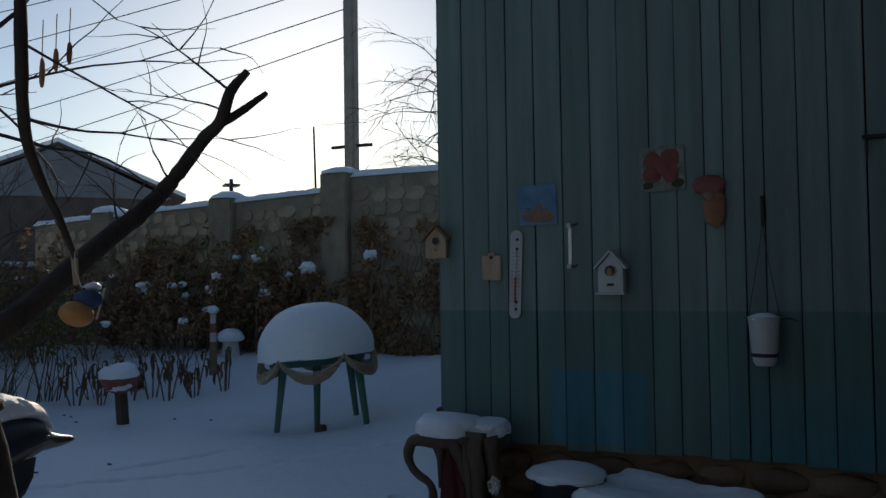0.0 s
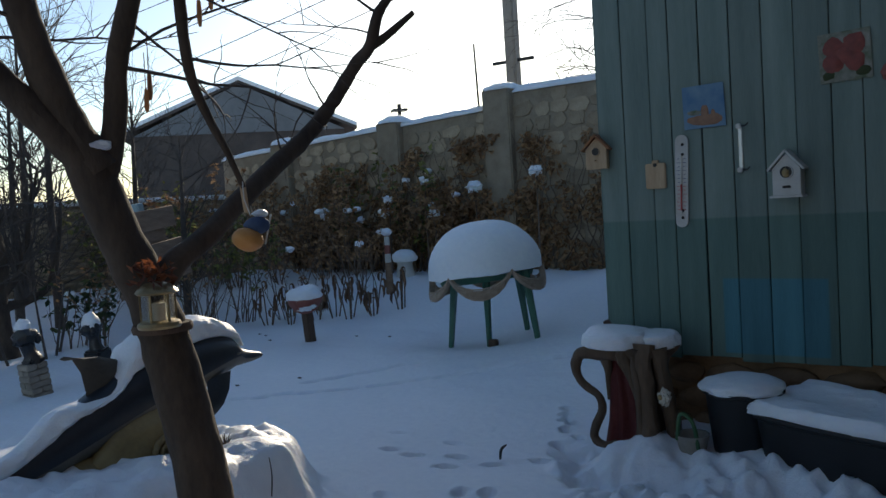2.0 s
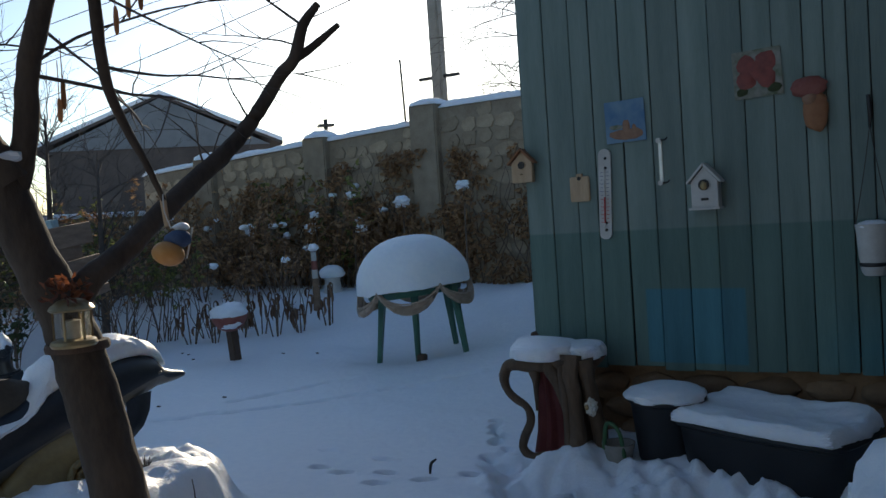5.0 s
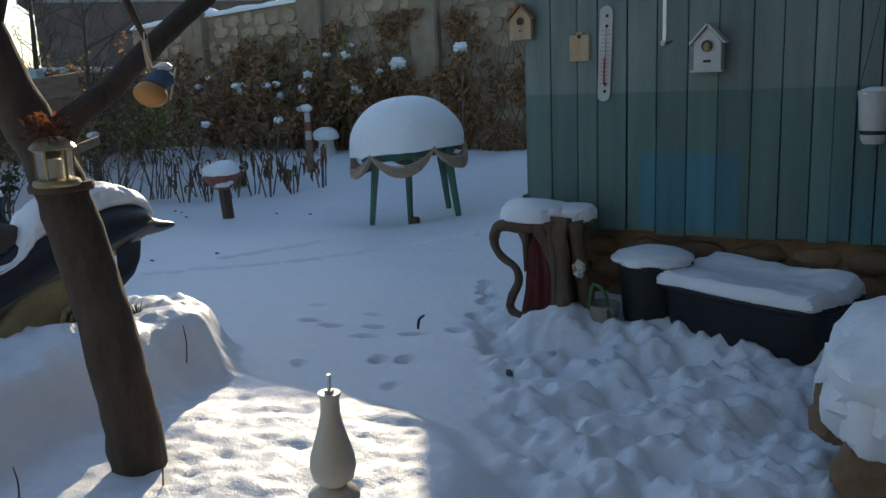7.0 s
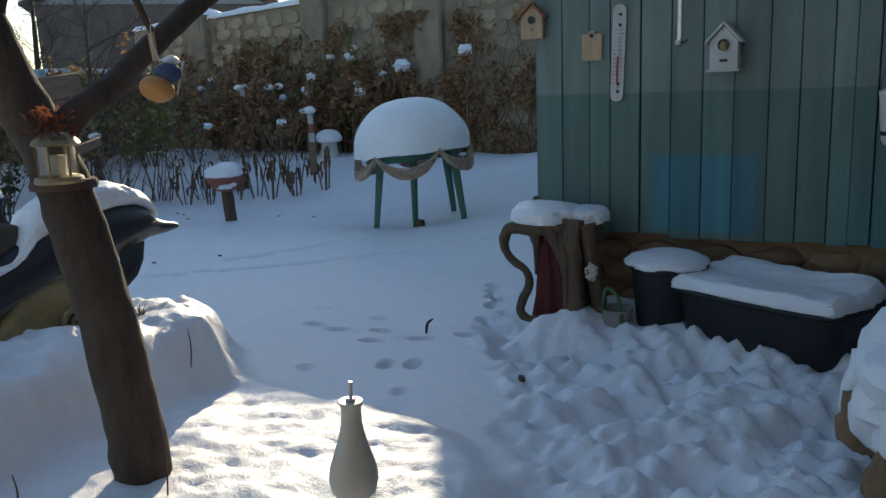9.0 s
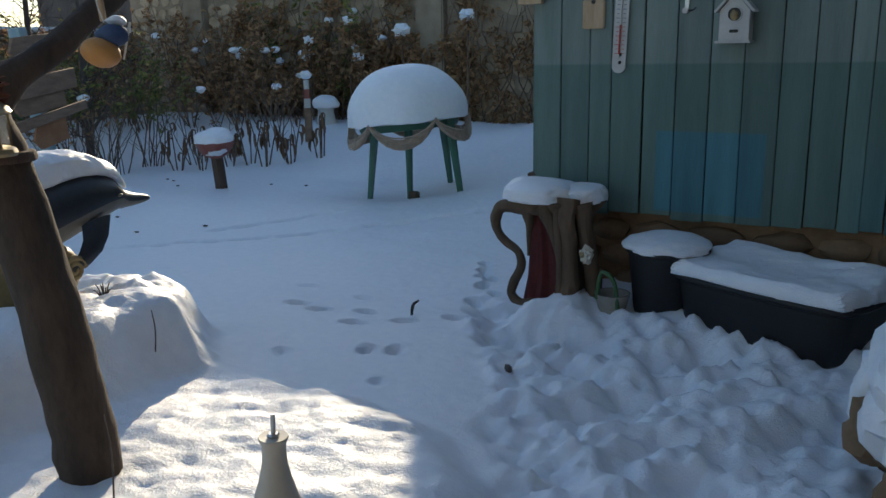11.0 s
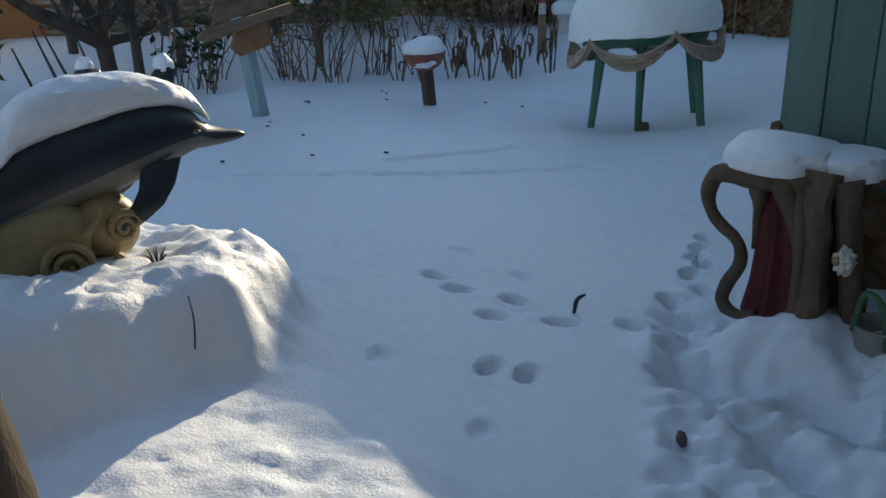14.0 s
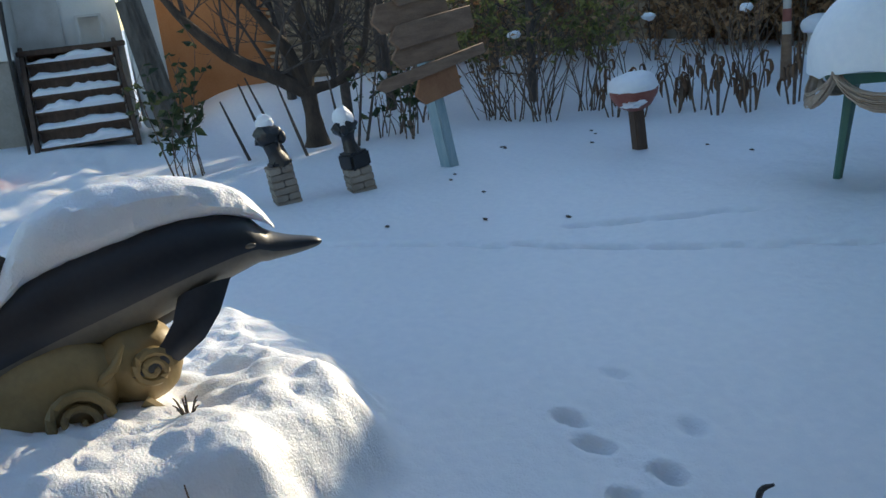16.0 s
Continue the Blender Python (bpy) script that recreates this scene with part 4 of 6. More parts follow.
def build_tree():
    t = empty("garden_tree", (-1.51, 0.99, hz(-1.51, 0.99)), "bare forked garden tree with dark bark and rim of frost", "tree")
    bm = tube(bm_new(), [(-1.5, 1.0, 0.0, 0.098), (-1.505, 0.98, 0.3, 0.092), (-1.53, 0.95, 0.64, 0.088), (-1.6, 0.92, 1.0, 0.085), (-1.645, 0.895, 1.2, 0.078), (-1.68, 0.86, 1.32, 0.075),
                         (-1.72, 0.815, 1.5, 0.071), (-1.74, 0.775, 1.64, 0.072), (-1.735, 0.765, 1.7, 0.056)], 16, 5, 0.14)
    trunk = part("trunk", bm, BARK, t)
    limbs = [
        [(-1.71, 0.8, 1.62, 0.065), (-1.745, 0.73, 1.76, 0.06), (-1.76, 0.68, 1.9, 0.055), (-1.77, 0.62, 2.1, 0.05), (-1.77, 0.55, 2.5, 0.042), (-1.72, 0.5, 3.0, 0.032)],
        [(-1.72, 0.78, 1.62, 0.055), (-1.76, 0.68, 1.75, 0.05), (-1.83, 0.57, 1.9, 0.045), (-1.93, 0.45, 2.1, 0.04), (-2.05, 0.3, 2.4, 0.03)],
        [(-1.72, 0.81, 1.6, 0.048), (-1.69, 0.84, 1.72, 0.042), (-1.665, 0.85, 1.85, 0.038), (-1.65, 0.855, 1.98, 0.037), (-1.555, 0.88, 2.23, 0.035), (-1.44, 0.9, 2.5, 0.03), (-1.32, 0.94, 3.0, 0.02)],
        [(-1.62, 0.93, 1.22, 0.05), (-1.61, 0.99, 1.3, 0.05), (-1.61, 1.12, 1.37, 0.048), (-1.64, 1.32, 1.5, 0.045), (-1.68, 1.57, 1.65, 0.042), (-1.68, 1.71, 1.74, 0.04), (-1.66, 1.85, 1.87, 0.036),
         (-1.58, 1.96, 2.06, 0.032), (-1.52, 1.99, 2.13, 0.03), (-1.47, 2.0, 2.26, 0.026), (-1.42, 2.05, 2.35, 0.018)],
        [(-1.53, 1.99, 2.12, 0.02), (-1.46, 2.05, 2.18, 0.018), (-1.38, 2.13, 2.27, 0.012)],
        [(-1.48, 1.2, 1.54, 0.009), (-1.5, 1.15, 1.68, 0.013), (-1.53, 1.11, 1.79, 0.016), (-1.51, 1.03, 1.95, 0.018), (-1.43, 0.95, 2.21, 0.02), (-1.39, 0.92, 2.4, 0.016), (-1.3, 0.9, 2.9, 0.01)],
    ]
    for k, pts in enumerate(limbs):
        thin = 0.88 if k == 3 else 1.0
        pts = [(*q[:3], q[3] * thin) for q in pts]
        part("limb", tube(bm_new(), pts, 12, 5, 0.16), BARK, t)
    # cut stub hanging by the thin stem
    part("stub", tube(bm_new(), [(-1.485, 1.2, 1.56, 0.012), (-1.49, 1.21, 1.5, 0.011), (-1.49, 1.215, 1.45, 0.01)], 8, 2, 0.1), WOODPALE, t, "pale cut stub")
    rnd = random.Random(21)
    bm = bm_new()
    for p, d, ln, r in [((-1.53, 0.89, 2.2), (0.3, 0.5, 0.6), 0.9, 0.008), ((-1.62, 0.87, 1.95), (0.2, 1, -0.15), 0.9, 0.007), ((-1.5, 1.02, 1.98), (-0.1, 1, 0.15), 0.8, 0.006),
                        ((-1.44, 0.96, 2.2), (0.4, 0.9, -0.5), 0.7, 0.005), ((-1.75, 0.7, 1.85), (-0.6, -0.5, 0.4), 0.8, 0.008), ((-1.77, 0.6, 2.1), (-0.2, -1, 0.2), 0.8, 0.007),
                        ((-1.47, 2.0, 2.26), (-0.6, -0.2, 0.6), 0.55, 0.007), ((-1.5, 1.99, 2.18), (-0.7, -0.3, 0.3), 0.45, 0.005), ((-1.9, 0.5, 2.05), (0.2, 0.9, 0.3), 0.8, 0.006),
                        ((-1.52, 1.06, 1.9), (-0.5, 0.9, -0.3), 0.7, 0.005), ((-1.66, 1.85, 1.87), (-0.5, -0.2, 0.8), 0.3, 0.005), ((-1.68, 1.6, 1.66), (-0.2, -0.3, 0.9), 0.35, 0.005),
                        ((-1.68, 1.66, 1.7), (-0.4, -0.5, 0.7), 0.35, 0.004), ((-1.62, 0.87, 2.0), (0.1, 1, 0.4), 0.9, 0.006), ((-1.6, 0.88, 2.1), (-0.4, 1, -0.3), 0.8, 0.006)]:
        twigs(bm, p, d, ln, r, rnd, 1, 0.1)
    tagged(part("shoot_clump", bm, TWIG, t, "thin dark shoots"), kind="stuff")
    # hanging seed pods
    for x, y, z, ln in ((-1.47, 1.06, 2.22, 0.09), (-1.455, 1.1, 2.25, 0.07), (-1.62, 0.95, 2.0, 0.1), (-1.63, 0.94, 1.93, 0.08), (-1.44, 1.14, 2.28, 0.07)):
        b = blob(bm_new(), (x, y, z - ln), (0.011, 0.008, ln * 0.55), 2, 0.25, 3, z)
        tube(b, [(x, y, z - ln * 0.5, 0.0016), (x + 0.005, y, z + 0.08, 0.0016)], 4, 1)
        part("seed_pod", b, DRYLEAF, t, "dry hanging seed pod")
    part("fork_snow", blob(bm_new(), (-1.7, 0.79, 1.70), (0.05, 0.05, 0.025), 2, 0.3, 3, 2), SNOW, t, "snow in the fork")
    # lantern strapped to the trunk
    c = Vector((-1.49, 0.82, 1.1))
    l = empty("lantern", c, "small brass lantern with glass panes on the tree trunk", "lantern")
    part("base", revolve(bm_new(), [(0.075, 0), (0.08, 0.01), (0.075, 0.022), (0.06, 0.03)], c, 20), BRASS, l)
    part("top", revolve(bm_new(), [(0.07, 0.13), (0.078, 0.137), (0.07, 0.15), (0.045, 0.17), (0.02, 0.178)], c, 20), BRASS, l)
    for k in range(6):
        a = 2 * math.pi * k / 6
        q = c + Vector((0.062 * math.cos(a), 0.062 * math.sin(a), 0.08))
        part("bar", box(bm_new(), q, (0.007, 0.007, 0.11), rot=Matrix.Rotation(a, 4, "Z"), bevel=0.001), BRASS, l)
        a += math.pi / 6
        q = c + Vector((0.053 * math.cos(a), 0.053 * math.sin(a), 0.08))
        g = part("pane", box(bm_new(), q, (0.002, 0.055, 0.1), rot=Matrix.Rotation(a, 4, "Z")), GLASS, l)
        g.visible_shadow = False
    part("candle", revolve(bm_new(), [(0.028, 0.03), (0.028, 0.095), (0.006, 0.1)], c, 14), WHITEPAINT, l, "white candle")
    part("collar", revolve(bm_new(), [(0.11, -0.035), (0.114, -0.02), (0.108, -0.002)], Vector((-1.61, 0.915, 1.1)), 20, wob=0.05), POSTBROWN, l, "brown band round the trunk")
    bm, rl = bm_new(), random.Random(2)
    for k in range(60):
        q = c + Vector((rl.uniform(-0.07, 0.05), rl.uniform(-0.05, 0.05), rl.uniform(0.17, 0.26)))
        leaf(bm, q, (rl.uniform(-1, 1), rl.uniform(-1, 1), rl.uniform(-0.8, 0.8)), rl.uniform(0.03, 0.055), rl)
    tagged(part("leaf_trim", bm, REDLEAF, l, "rust-red dried leaves on top", smooth=False), kind="stuff")
    l.scale = (0.87, 0.87, 0.84)
    # hanging bird ornament
    c = Vector((-1.345, 1.085, 1.36))
    g = empty("hanging_ornament", c, "hanging orange ornament with a dark blue cap and snow", "ornament")
    part("bowl", blob(bm_new(), c, (0.048, 0.055, 0.04), 3, 0.06, 1.5, 3, rot=Matrix.Rotation(-0.3, 4, "X")), ORANGE, g)
    part("cap", blob(bm_new(), c + Vector((0.012, 0.035, 0.045)), (0.04, 0.045, 0.032), 3, 0.15, 1.5, 7), BLUECLOTH, g)
    part("snow_patch", blob(bm_new(), c + Vector((0.016, 0.05, 0.085)), (0.024, 0.03, 0.014), 2, 0.3, 2, 7), SNOW, g)
    part("tail", tube(bm_new(), [(*(c + Vector((0.035, 0.045, -0.02))), 0.003), (*(c + Vector((0.045, 0.07, 0.08))), 0.004)], 5, 1), CORD, g)
    part("cord", tube(bm_new(), [(*(c + Vector((0.0, 0.02, 0.08))), 0.002), (-1.4, 1.13, 1.5, 0.002), (-1.47, 1.19, 1.56, 0.002)], 5, 2), CORD, g)


# ---- turned white post ----
def build_turned_post():
    c = Vector((-0.127, 0.375, 0.263))
    p = empty("ornamental_post", c, "stacked cream ceramic post with a bottle-shaped top", "garden post")
    tilt = Matrix.Translation(c) @ Matrix.Rotation(radians(1.5), 4, "Y") @ Matrix.Scale(0.81, 4)
    z = -0.314
    for k, (r, h) in enumerate([(0.07, 0.1), (0.06, 0.065), (0.07, 0.1), (0.06, 0.065), (0.07, 0.1), (0.06, 0.065), (0.07, 0.1), (0.06, 0.065), (0.07, 0.1), (0.06, 0.063)]):
        prof = [(0.024, 0), (0.032, h * 0.06), (r * 0.8, h * 0.25), (r * 0.97, h * 0.42), (r, h * 0.52), (r * 0.95, h * 0.63), (r * 0.72, h * 0.82), (0.032, h * 0.95), (0.024, h)]
        bm = revolve(bm_new(), prof, (0, 0, z), 24)
        bm.transform(tilt)
        b = part("bead", bm, CREAM, p)
        if k % 2 == 0 or k == 9:
            bm = blob(bm_new(), (0.012 - 0.01 * (k % 3), -r * 0.95, z + h * 0.5), (0.013, 0.005, 0.009), 2, 0.4, 3, k)
            bm.transform(tilt)
            part("painted_flower", bm, RUST, b, "small painted flower")
        z += h - 0.004
    top = 0.69 - z
    prof = [(0.024, 0), (0.03, 0.004), (0.047, 0.02), (0.053, 0.046), (0.0505, 0.072), (0.04, 0.106), (0.029, 0.142), (0.0225, 0.172), (0.021, top - 0.024), (0.0215, top - 0.012), (0.0265, top), (0.0255, top + 0.003), (0.01, top + 0.002)]
    bm = revolve(bm_new(), prof, (0, 0, z), 28)
    bm.transform(tilt)
    part("bottle", bm, CREAM, p, "bottle-shaped cream finial")
    bm = tube(bm_new(), [(0, 0, 0.68, 0.0042), (0.001, 0, 0.735, 0.0042)], 10, 1)
    bm.transform(tilt)
    part("rod", bm, STEEL, p, "steel threaded rod")
    bm = revolve(bm_new(), [(0.011, 0), (0.012, 0.004), (0.009, 0.007)], (0, 0, 0.692), 6)
    bm.transform(tilt)
    part("nut", bm, STEEL, p)


# ---- pots by the shed ----
def build_pots():
    # stump-shaped planter with looping root
    c = Vector((-1.05, 3.57, 0.0))
    s = empty("stump_planter", c, "tree-stump shaped planter with a looping root and dark red niche", "planter")
    bm = bm_new()
    n, rings = 36, []
    for z, r in ((-0.05, 0.2), (0.05, 0.17), (0.15, 0.14), (0.28, 0.13), (0.4, 0.135), (0.5, 0.17), (0.55, 0.215), (0.58, 0.235), (0.585, 0.2)):
        ring = []
        for k in range(n):
            a = 2 * math.pi * k / n
            rr = r * (1 + 0.09 * math.sin(5 * a + z * 3) + 0.05 * math.sin(11 * a - z * 5) + 0.05 * noise.noise((math.cos(a) * 2, math.sin(a) * 2, z * 5)))
            ring.append(bm.verts.new(c + Vector((rr * 1.0 * math.cos(a), rr * 0.85 * math.sin(a), z))))
        rings.append(ring)
    for r0, r1 in zip(rings, rings[1:]):
        for k in range(n):
            bm.faces.new((r0[k], r0[(k + 1) % n], r1[(k + 1) % n], r1[k]))
    bm.faces.new(rings[-1])
    bm.faces.new(rings[0][::-1])
    part("trunk", bm, BARKPOT, s)
    bm = bm_new()
    rows = []
    for z, x0, x1 in ((0.04, -1.2, -0.95), (0.16, -1.175, -0.955), (0.28, -1.165, -0.965), (0.38, -1.165, -0.99), (0.46, -1.16, -1.03), (0.52, -1.15, -1.07)):
        row = []
        for k in range(17):
            u = k / 16
            fold = 0.013 * math.cos(u * 6 * math.pi + 2 * z) * (1.2 - z * 1.6)
            row.append(bm.verts.new((x0 + (x1 - x0) * u, 3.425 - 0.04 * math.sin(math.pi * u) + fold + 0.03 * sstep(0.3, 0.5, z) - 0.03 * (0.3 - z), z)))
        rows.append(row)
    for r0, r1 in zip(rows, rows[1:]):
        for k in range(16):
            bm.faces.new((r0[k], r0[k + 1], r1[k + 1], r1[k]))
    bmesh.ops.solidify(bm, geom=bm.faces[:], thickness=0.015)
    part("niche", bm, REDDRAPE, s, "dark red draped niche")
    part("root", tube(bm_new(), [(-1.08, 3.44, 0.55, 0.05), (-1.17, 3.41, 0.545, 0.042), (-1.26, 3.4, 0.548, 0.036), (-1.325, 3.4, 0.53, 0.033), (-1.35, 3.4, 0.46, 0.028), (-1.335, 3.4, 0.4, 0.024), (-1.28, 3.4, 0.345, 0.022), (-1.215, 3.4, 0.3, 0.023),
                                 (-1.2, 3.4, 0.22, 0.025), (-1.235, 3.39, 0.14, 0.025), (-1.25, 3.385, 0.08, 0.024), (-1.225, 3.38, 0.045, 0.023), (-1.17, 3.38, 0.035, 0.018), (-1.12, 3.39, 0.06, 0.01)], 12, 6, 0.22), BARKPOT, s, "looping gnarled root")
    for pts in ([(-0.95, 3.43, 0.6, 0.06), (-0.95, 3.4, 0.48, 0.055), (-0.93, 3.385, 0.32, 0.05), (-0.92, 3.37, 0.15, 0.058), (-0.915, 3.36, 0.02, 0.07)],
                [(-1.07, 3.44, 0.58, 0.045), (-1.05, 3.4, 0.52, 0.042), (-1.01, 3.39, 0.44, 0.032), (-0.98, 3.385, 0.34, 0.022), (-0.965, 3.385, 0.22, 0.012)],
                [(-1.19, 3.43, 0.56, 0.035), (-1.165, 3.42, 0.5, 0.03), (-1.165, 3.43, 0.4, 0.016), (-1.17, 3.43, 0.28, 0.008)],
                [(-1.0, 3.42, 0.59, 0.03), (-0.985, 3.375, 0.5, 0.024), (-0.96, 3.345, 0.36, 0.02), (-0.95, 3.33, 0.18, 0.018), (-0.96, 3.31, 0.03, 0.022)],
                [(-0.88, 3.45, 0.58, 0.05), (-0.86, 3.46, 0.4, 0.04), (-0.83, 3.48, 0.2, 0.045), (-0.81, 3.48, 0.02, 0.06)]):
        part("root", tube(bm_new(), pts, 12, 6, 0.3), BARKPOT, s)
    fl = part("flower", blob(bm_new(), (-0.830, 3.390, 0.33), (0.035, 0.03, 0.045), 3, 0.5, 2.5, 3), CREAM, s, "pale sculpted flower")
    part("flower_heart", blob(bm_new(), (-0.845, 3.365, 0.335), (0.014, 0.012, 0.016), 2, 0.2, 2, 1), BRASS, fl)
    bm = pillow((-1.14, 3.52, 0.59), (0.215, 0.2, 0.08), 3.3)
    pillow((-0.95, 3.57, 0.585), (0.15, 0.16, 0.07), 5.1, bm)
    thing("planter_snow", bm, SNOW, "pillow of snow on the stump planter", "snow", kind="stuff")
    # round black bucket
    c = Vector((-0.47, 3.56, 0.02))
    b = empty("bucket", c, "round black plastic tub against the shed", "tub")
    part("body", revolve(bm_new(), [(0.15, 0), (0.155, 0.01), (0.185, 0.3), (0.19, 0.33), (0.2, 0.335), (0.2, 0.36), (0.185, 0.36), (0.18, 0.3)], c, 36), BLACKPLASTIC, b)
    part("rim", revolve(bm_new(), [(0.196, 0.335), (0.207, 0.34), (0.207, 0.355), (0.196, 0.36)], c, 36), BLACKPLASTIC, b)
    thing("bucket_snow", blob(bm_new(), c + Vector((0, 0, 0.365)), (0.215, 0.215, 0.06), 4, 0.1, 2, 1, flat=-0.3), SNOW, "flat cap of snow on the black tub", "snow", kind="stuff")
    # long black trough
    rot = Matrix.Translation((0.08, 3.45, 0.02)) @ Matrix.Rotation(radians(-21), 4, "Z")
    t = empty("trough", (0.08, 3.45, 0.02), "long black plastic planting trough full of snow", "trough")
    bm = bm_new()
    n, rings = 40, []

    def loop(z, a, b):
        ring = []
        for k in range(n):
            u = 2 * math.pi * k / n
            cx, sy = math.cos(u), math.sin(u)
            ring.append(bm.verts.new(rot @ Vector((a * abs(cx) ** 0.35 * (1 if cx > 0 else -1), b * abs(sy) ** 0.35 * (1 if sy > 0 else -1), z))))
        return ring
    for z, a, b2 in ((0, 0.38, 0.2), (0.02, 0.4, 0.215), (0.24, 0.425, 0.24), (0.25, 0.445, 0.255), (0.285, 0.445, 0.255), (0.285, 0.42, 0.235), (0.2, 0.415, 0.23)):
        rings.append(loop(z, a, b2))
    for r0, r1 in zip(rings, rings[1:]):
        for k in range(n):
            bm.faces.new((r0[k], r0[(k + 1) % n], r1[(k + 1) % n], r1[k]))
    bm.faces.new(rings[0][::-1])
    bm.faces.new(rings[-1])
    part("body", bm, BLACKPLASTIC, t)
    pts = [(*(rot @ Vector((0.447 * abs(math.cos(u)) ** 0.35 * (1 if math.cos(u) > 0 else -1), 0.257 * abs(math.sin(u)) ** 0.35 * (1 if math.sin(u) > 0 else -1), 0.268))), 0.012) for u in [2 * math.pi * (k + 0.5) / 48 for k in range(49)]]
    part("rim", tube(bm_new(), pts, 6, 1), BLACKPLASTIC, t)
    bm = blob(bm_new(), (0, 0, 0), (1, 1, 1), 5, 0.0)
    for v in bm.verts:
        cx, sy, z = v.co
        rad = max(math.hypot(cx, sy), 1e-5)
        grow = rad ** 0.4 / rad if z > 0 else 1.0
        cx, sy = cx * grow, sy * grow
        q = max(abs(cx), abs(sy), 1e-6)
        k = 1 + (math.hypot(cx, sy) / q - 1) * 0.75
        lump = 0.3 * noise.noise((cx * 2.3, sy * 2.3, 7.7)) + 0.16 * noise.noise((cx * 6, sy * 5, 1.1)) + 0.35 * math.exp(-((cx - 0.5) / 0.12) ** 2 - ((sy - 0.5) / 0.3) ** 2)
        lump += 0.25 * sstep(0.1, 0.7, sy) - 0.3 * math.exp(-((cx - 0.1) / 0.45) ** 2 - ((sy - 0.05) / 0.3) ** 2)
        zz = 0.02 + 0.068 * min(1.0, z / 0.62) ** 0.75 * (1 + lump) if z > 0 else 0.03 + 0.05 * z
        edge = 1 + 0.025 * noise.noise((cx * 5, sy * 5, z * 3))
        v.co = rot @ Vector((cx * k * 0.45 * edge, sy * k * 0.265 * edge, 0.255 + float(zz)))
    thing("trough_snow", bm, SNOW, "uneven slab of snow filling the black trough", "snow", kind="stuff")
    # small grey pot and green hose between planter and tub
    c = Vector((-0.7, 3.42, hz(-0.7, 3.42) - 0.02))
    g = empty("flower_pot", c, "small grey pot with a green watering hose bent over it", "pot")
    part("pot", revolve(bm_new(), [(0.06, 0), (0.085, 0.1), (0.09, 0.12), (0.08, 0.12), (0.07, 0.06)], c, 20), CONCRETE, g)
    part("hose", tube(bm_new(), [(-0.76, 3.36, 0.12, 0.011), (-0.73, 3.34, 0.26, 0.011), (-0.67, 3.35, 0.22, 0.011), (-0.65, 3.36, 0.08, 0.011)], 8, 5), HOSE, g, "dull green hose")
    # snow-covered bush by the way
    c = Vector((0.83, 2.25, 0))
    b = empty("edging_rock", c, "mossy brown rock heap buried under snow", "rock")
    rnd = random.Random(8)
    for k in range(9):
        a = rnd.uniform(2.0, 5.2)
        r = rnd.uniform(0.08, 0.13)
        q = c + Vector((0.26 * math.cos(a) * rnd.uniform(0.8, 1.05), 0.42 * math.sin(a), rnd.uniform(0.03, 0.26)))
        part("rock", blob(bm_new(), q, (r, r * 1.2, r), 3, 0.35, 1.8, k * 3.1), PLINTH, b)
    bm = blob(bm_new(), c + Vector((0.02, 0, 0.4)), (0.34, 0.52, 0.2), 4, 0.2, 1.7, 2.2, flat=-0.55)
    for q in ((-0.2, -0.12), (-0.12, -0.32), (-0.26, 0.12)):
        blob(bm, c + Vector((q[0], q[1], 0.27)), (0.1, 0.1, 0.14), 3, 0.3, 2, q[0] * 9)
    thing("rock_snow", bm, SNOW, "heavy drooping snow over the rock heap", "snow", kind="stuff")


def dome_feeder():
    z = hz(-5.83, 5.72)
    f = empty("bird_feeder", (-5.83, 5.72, z), "small bowl bird feeder on a dark post with a snow cap", "bird feeder")
    lean = Matrix.Translation((-5.83, 5.72, z - 0.05)) @ Matrix.Rotation(radians(5), 4, "X")
    bm = box(bm_new(), (0, 0, 0.19), (0.1, 0.1, 0.42), bevel=0.012)
    bm.transform(lean)
    part("post", bm, POSTBROWN, f)
    bm = revolve(bm_new(), [(0.06, 0.38), (0.13, 0.42), (0.185, 0.5), (0.2, 0.56), (0.19, 0.56), (0.16, 0.5)], (0, 0, 0), 24, wob=0.05)
    bm.transform(lean)
    part("bowl", bm, RUST, f, "faded red bowl with frosted rim")
    bm = blob(bm_new(), (0.07, -0.06, 0.46), (0.11, 0.11, 0.04), 3, 0.4, 2.4, 3)
    bm.transform(lean)
    part("frost", bm, SNOW, f)
    bm = blob(bm_new(), (0, 0, 0.57), (0.2, 0.2, 0.13), 4, 0.12, 1.6, 5, flat=-0.15)
    bm.transform(lean)
    thing("feeder_snow", bm, SNOW, "round cap of snow on the bird feeder", "snow", kind="stuff")


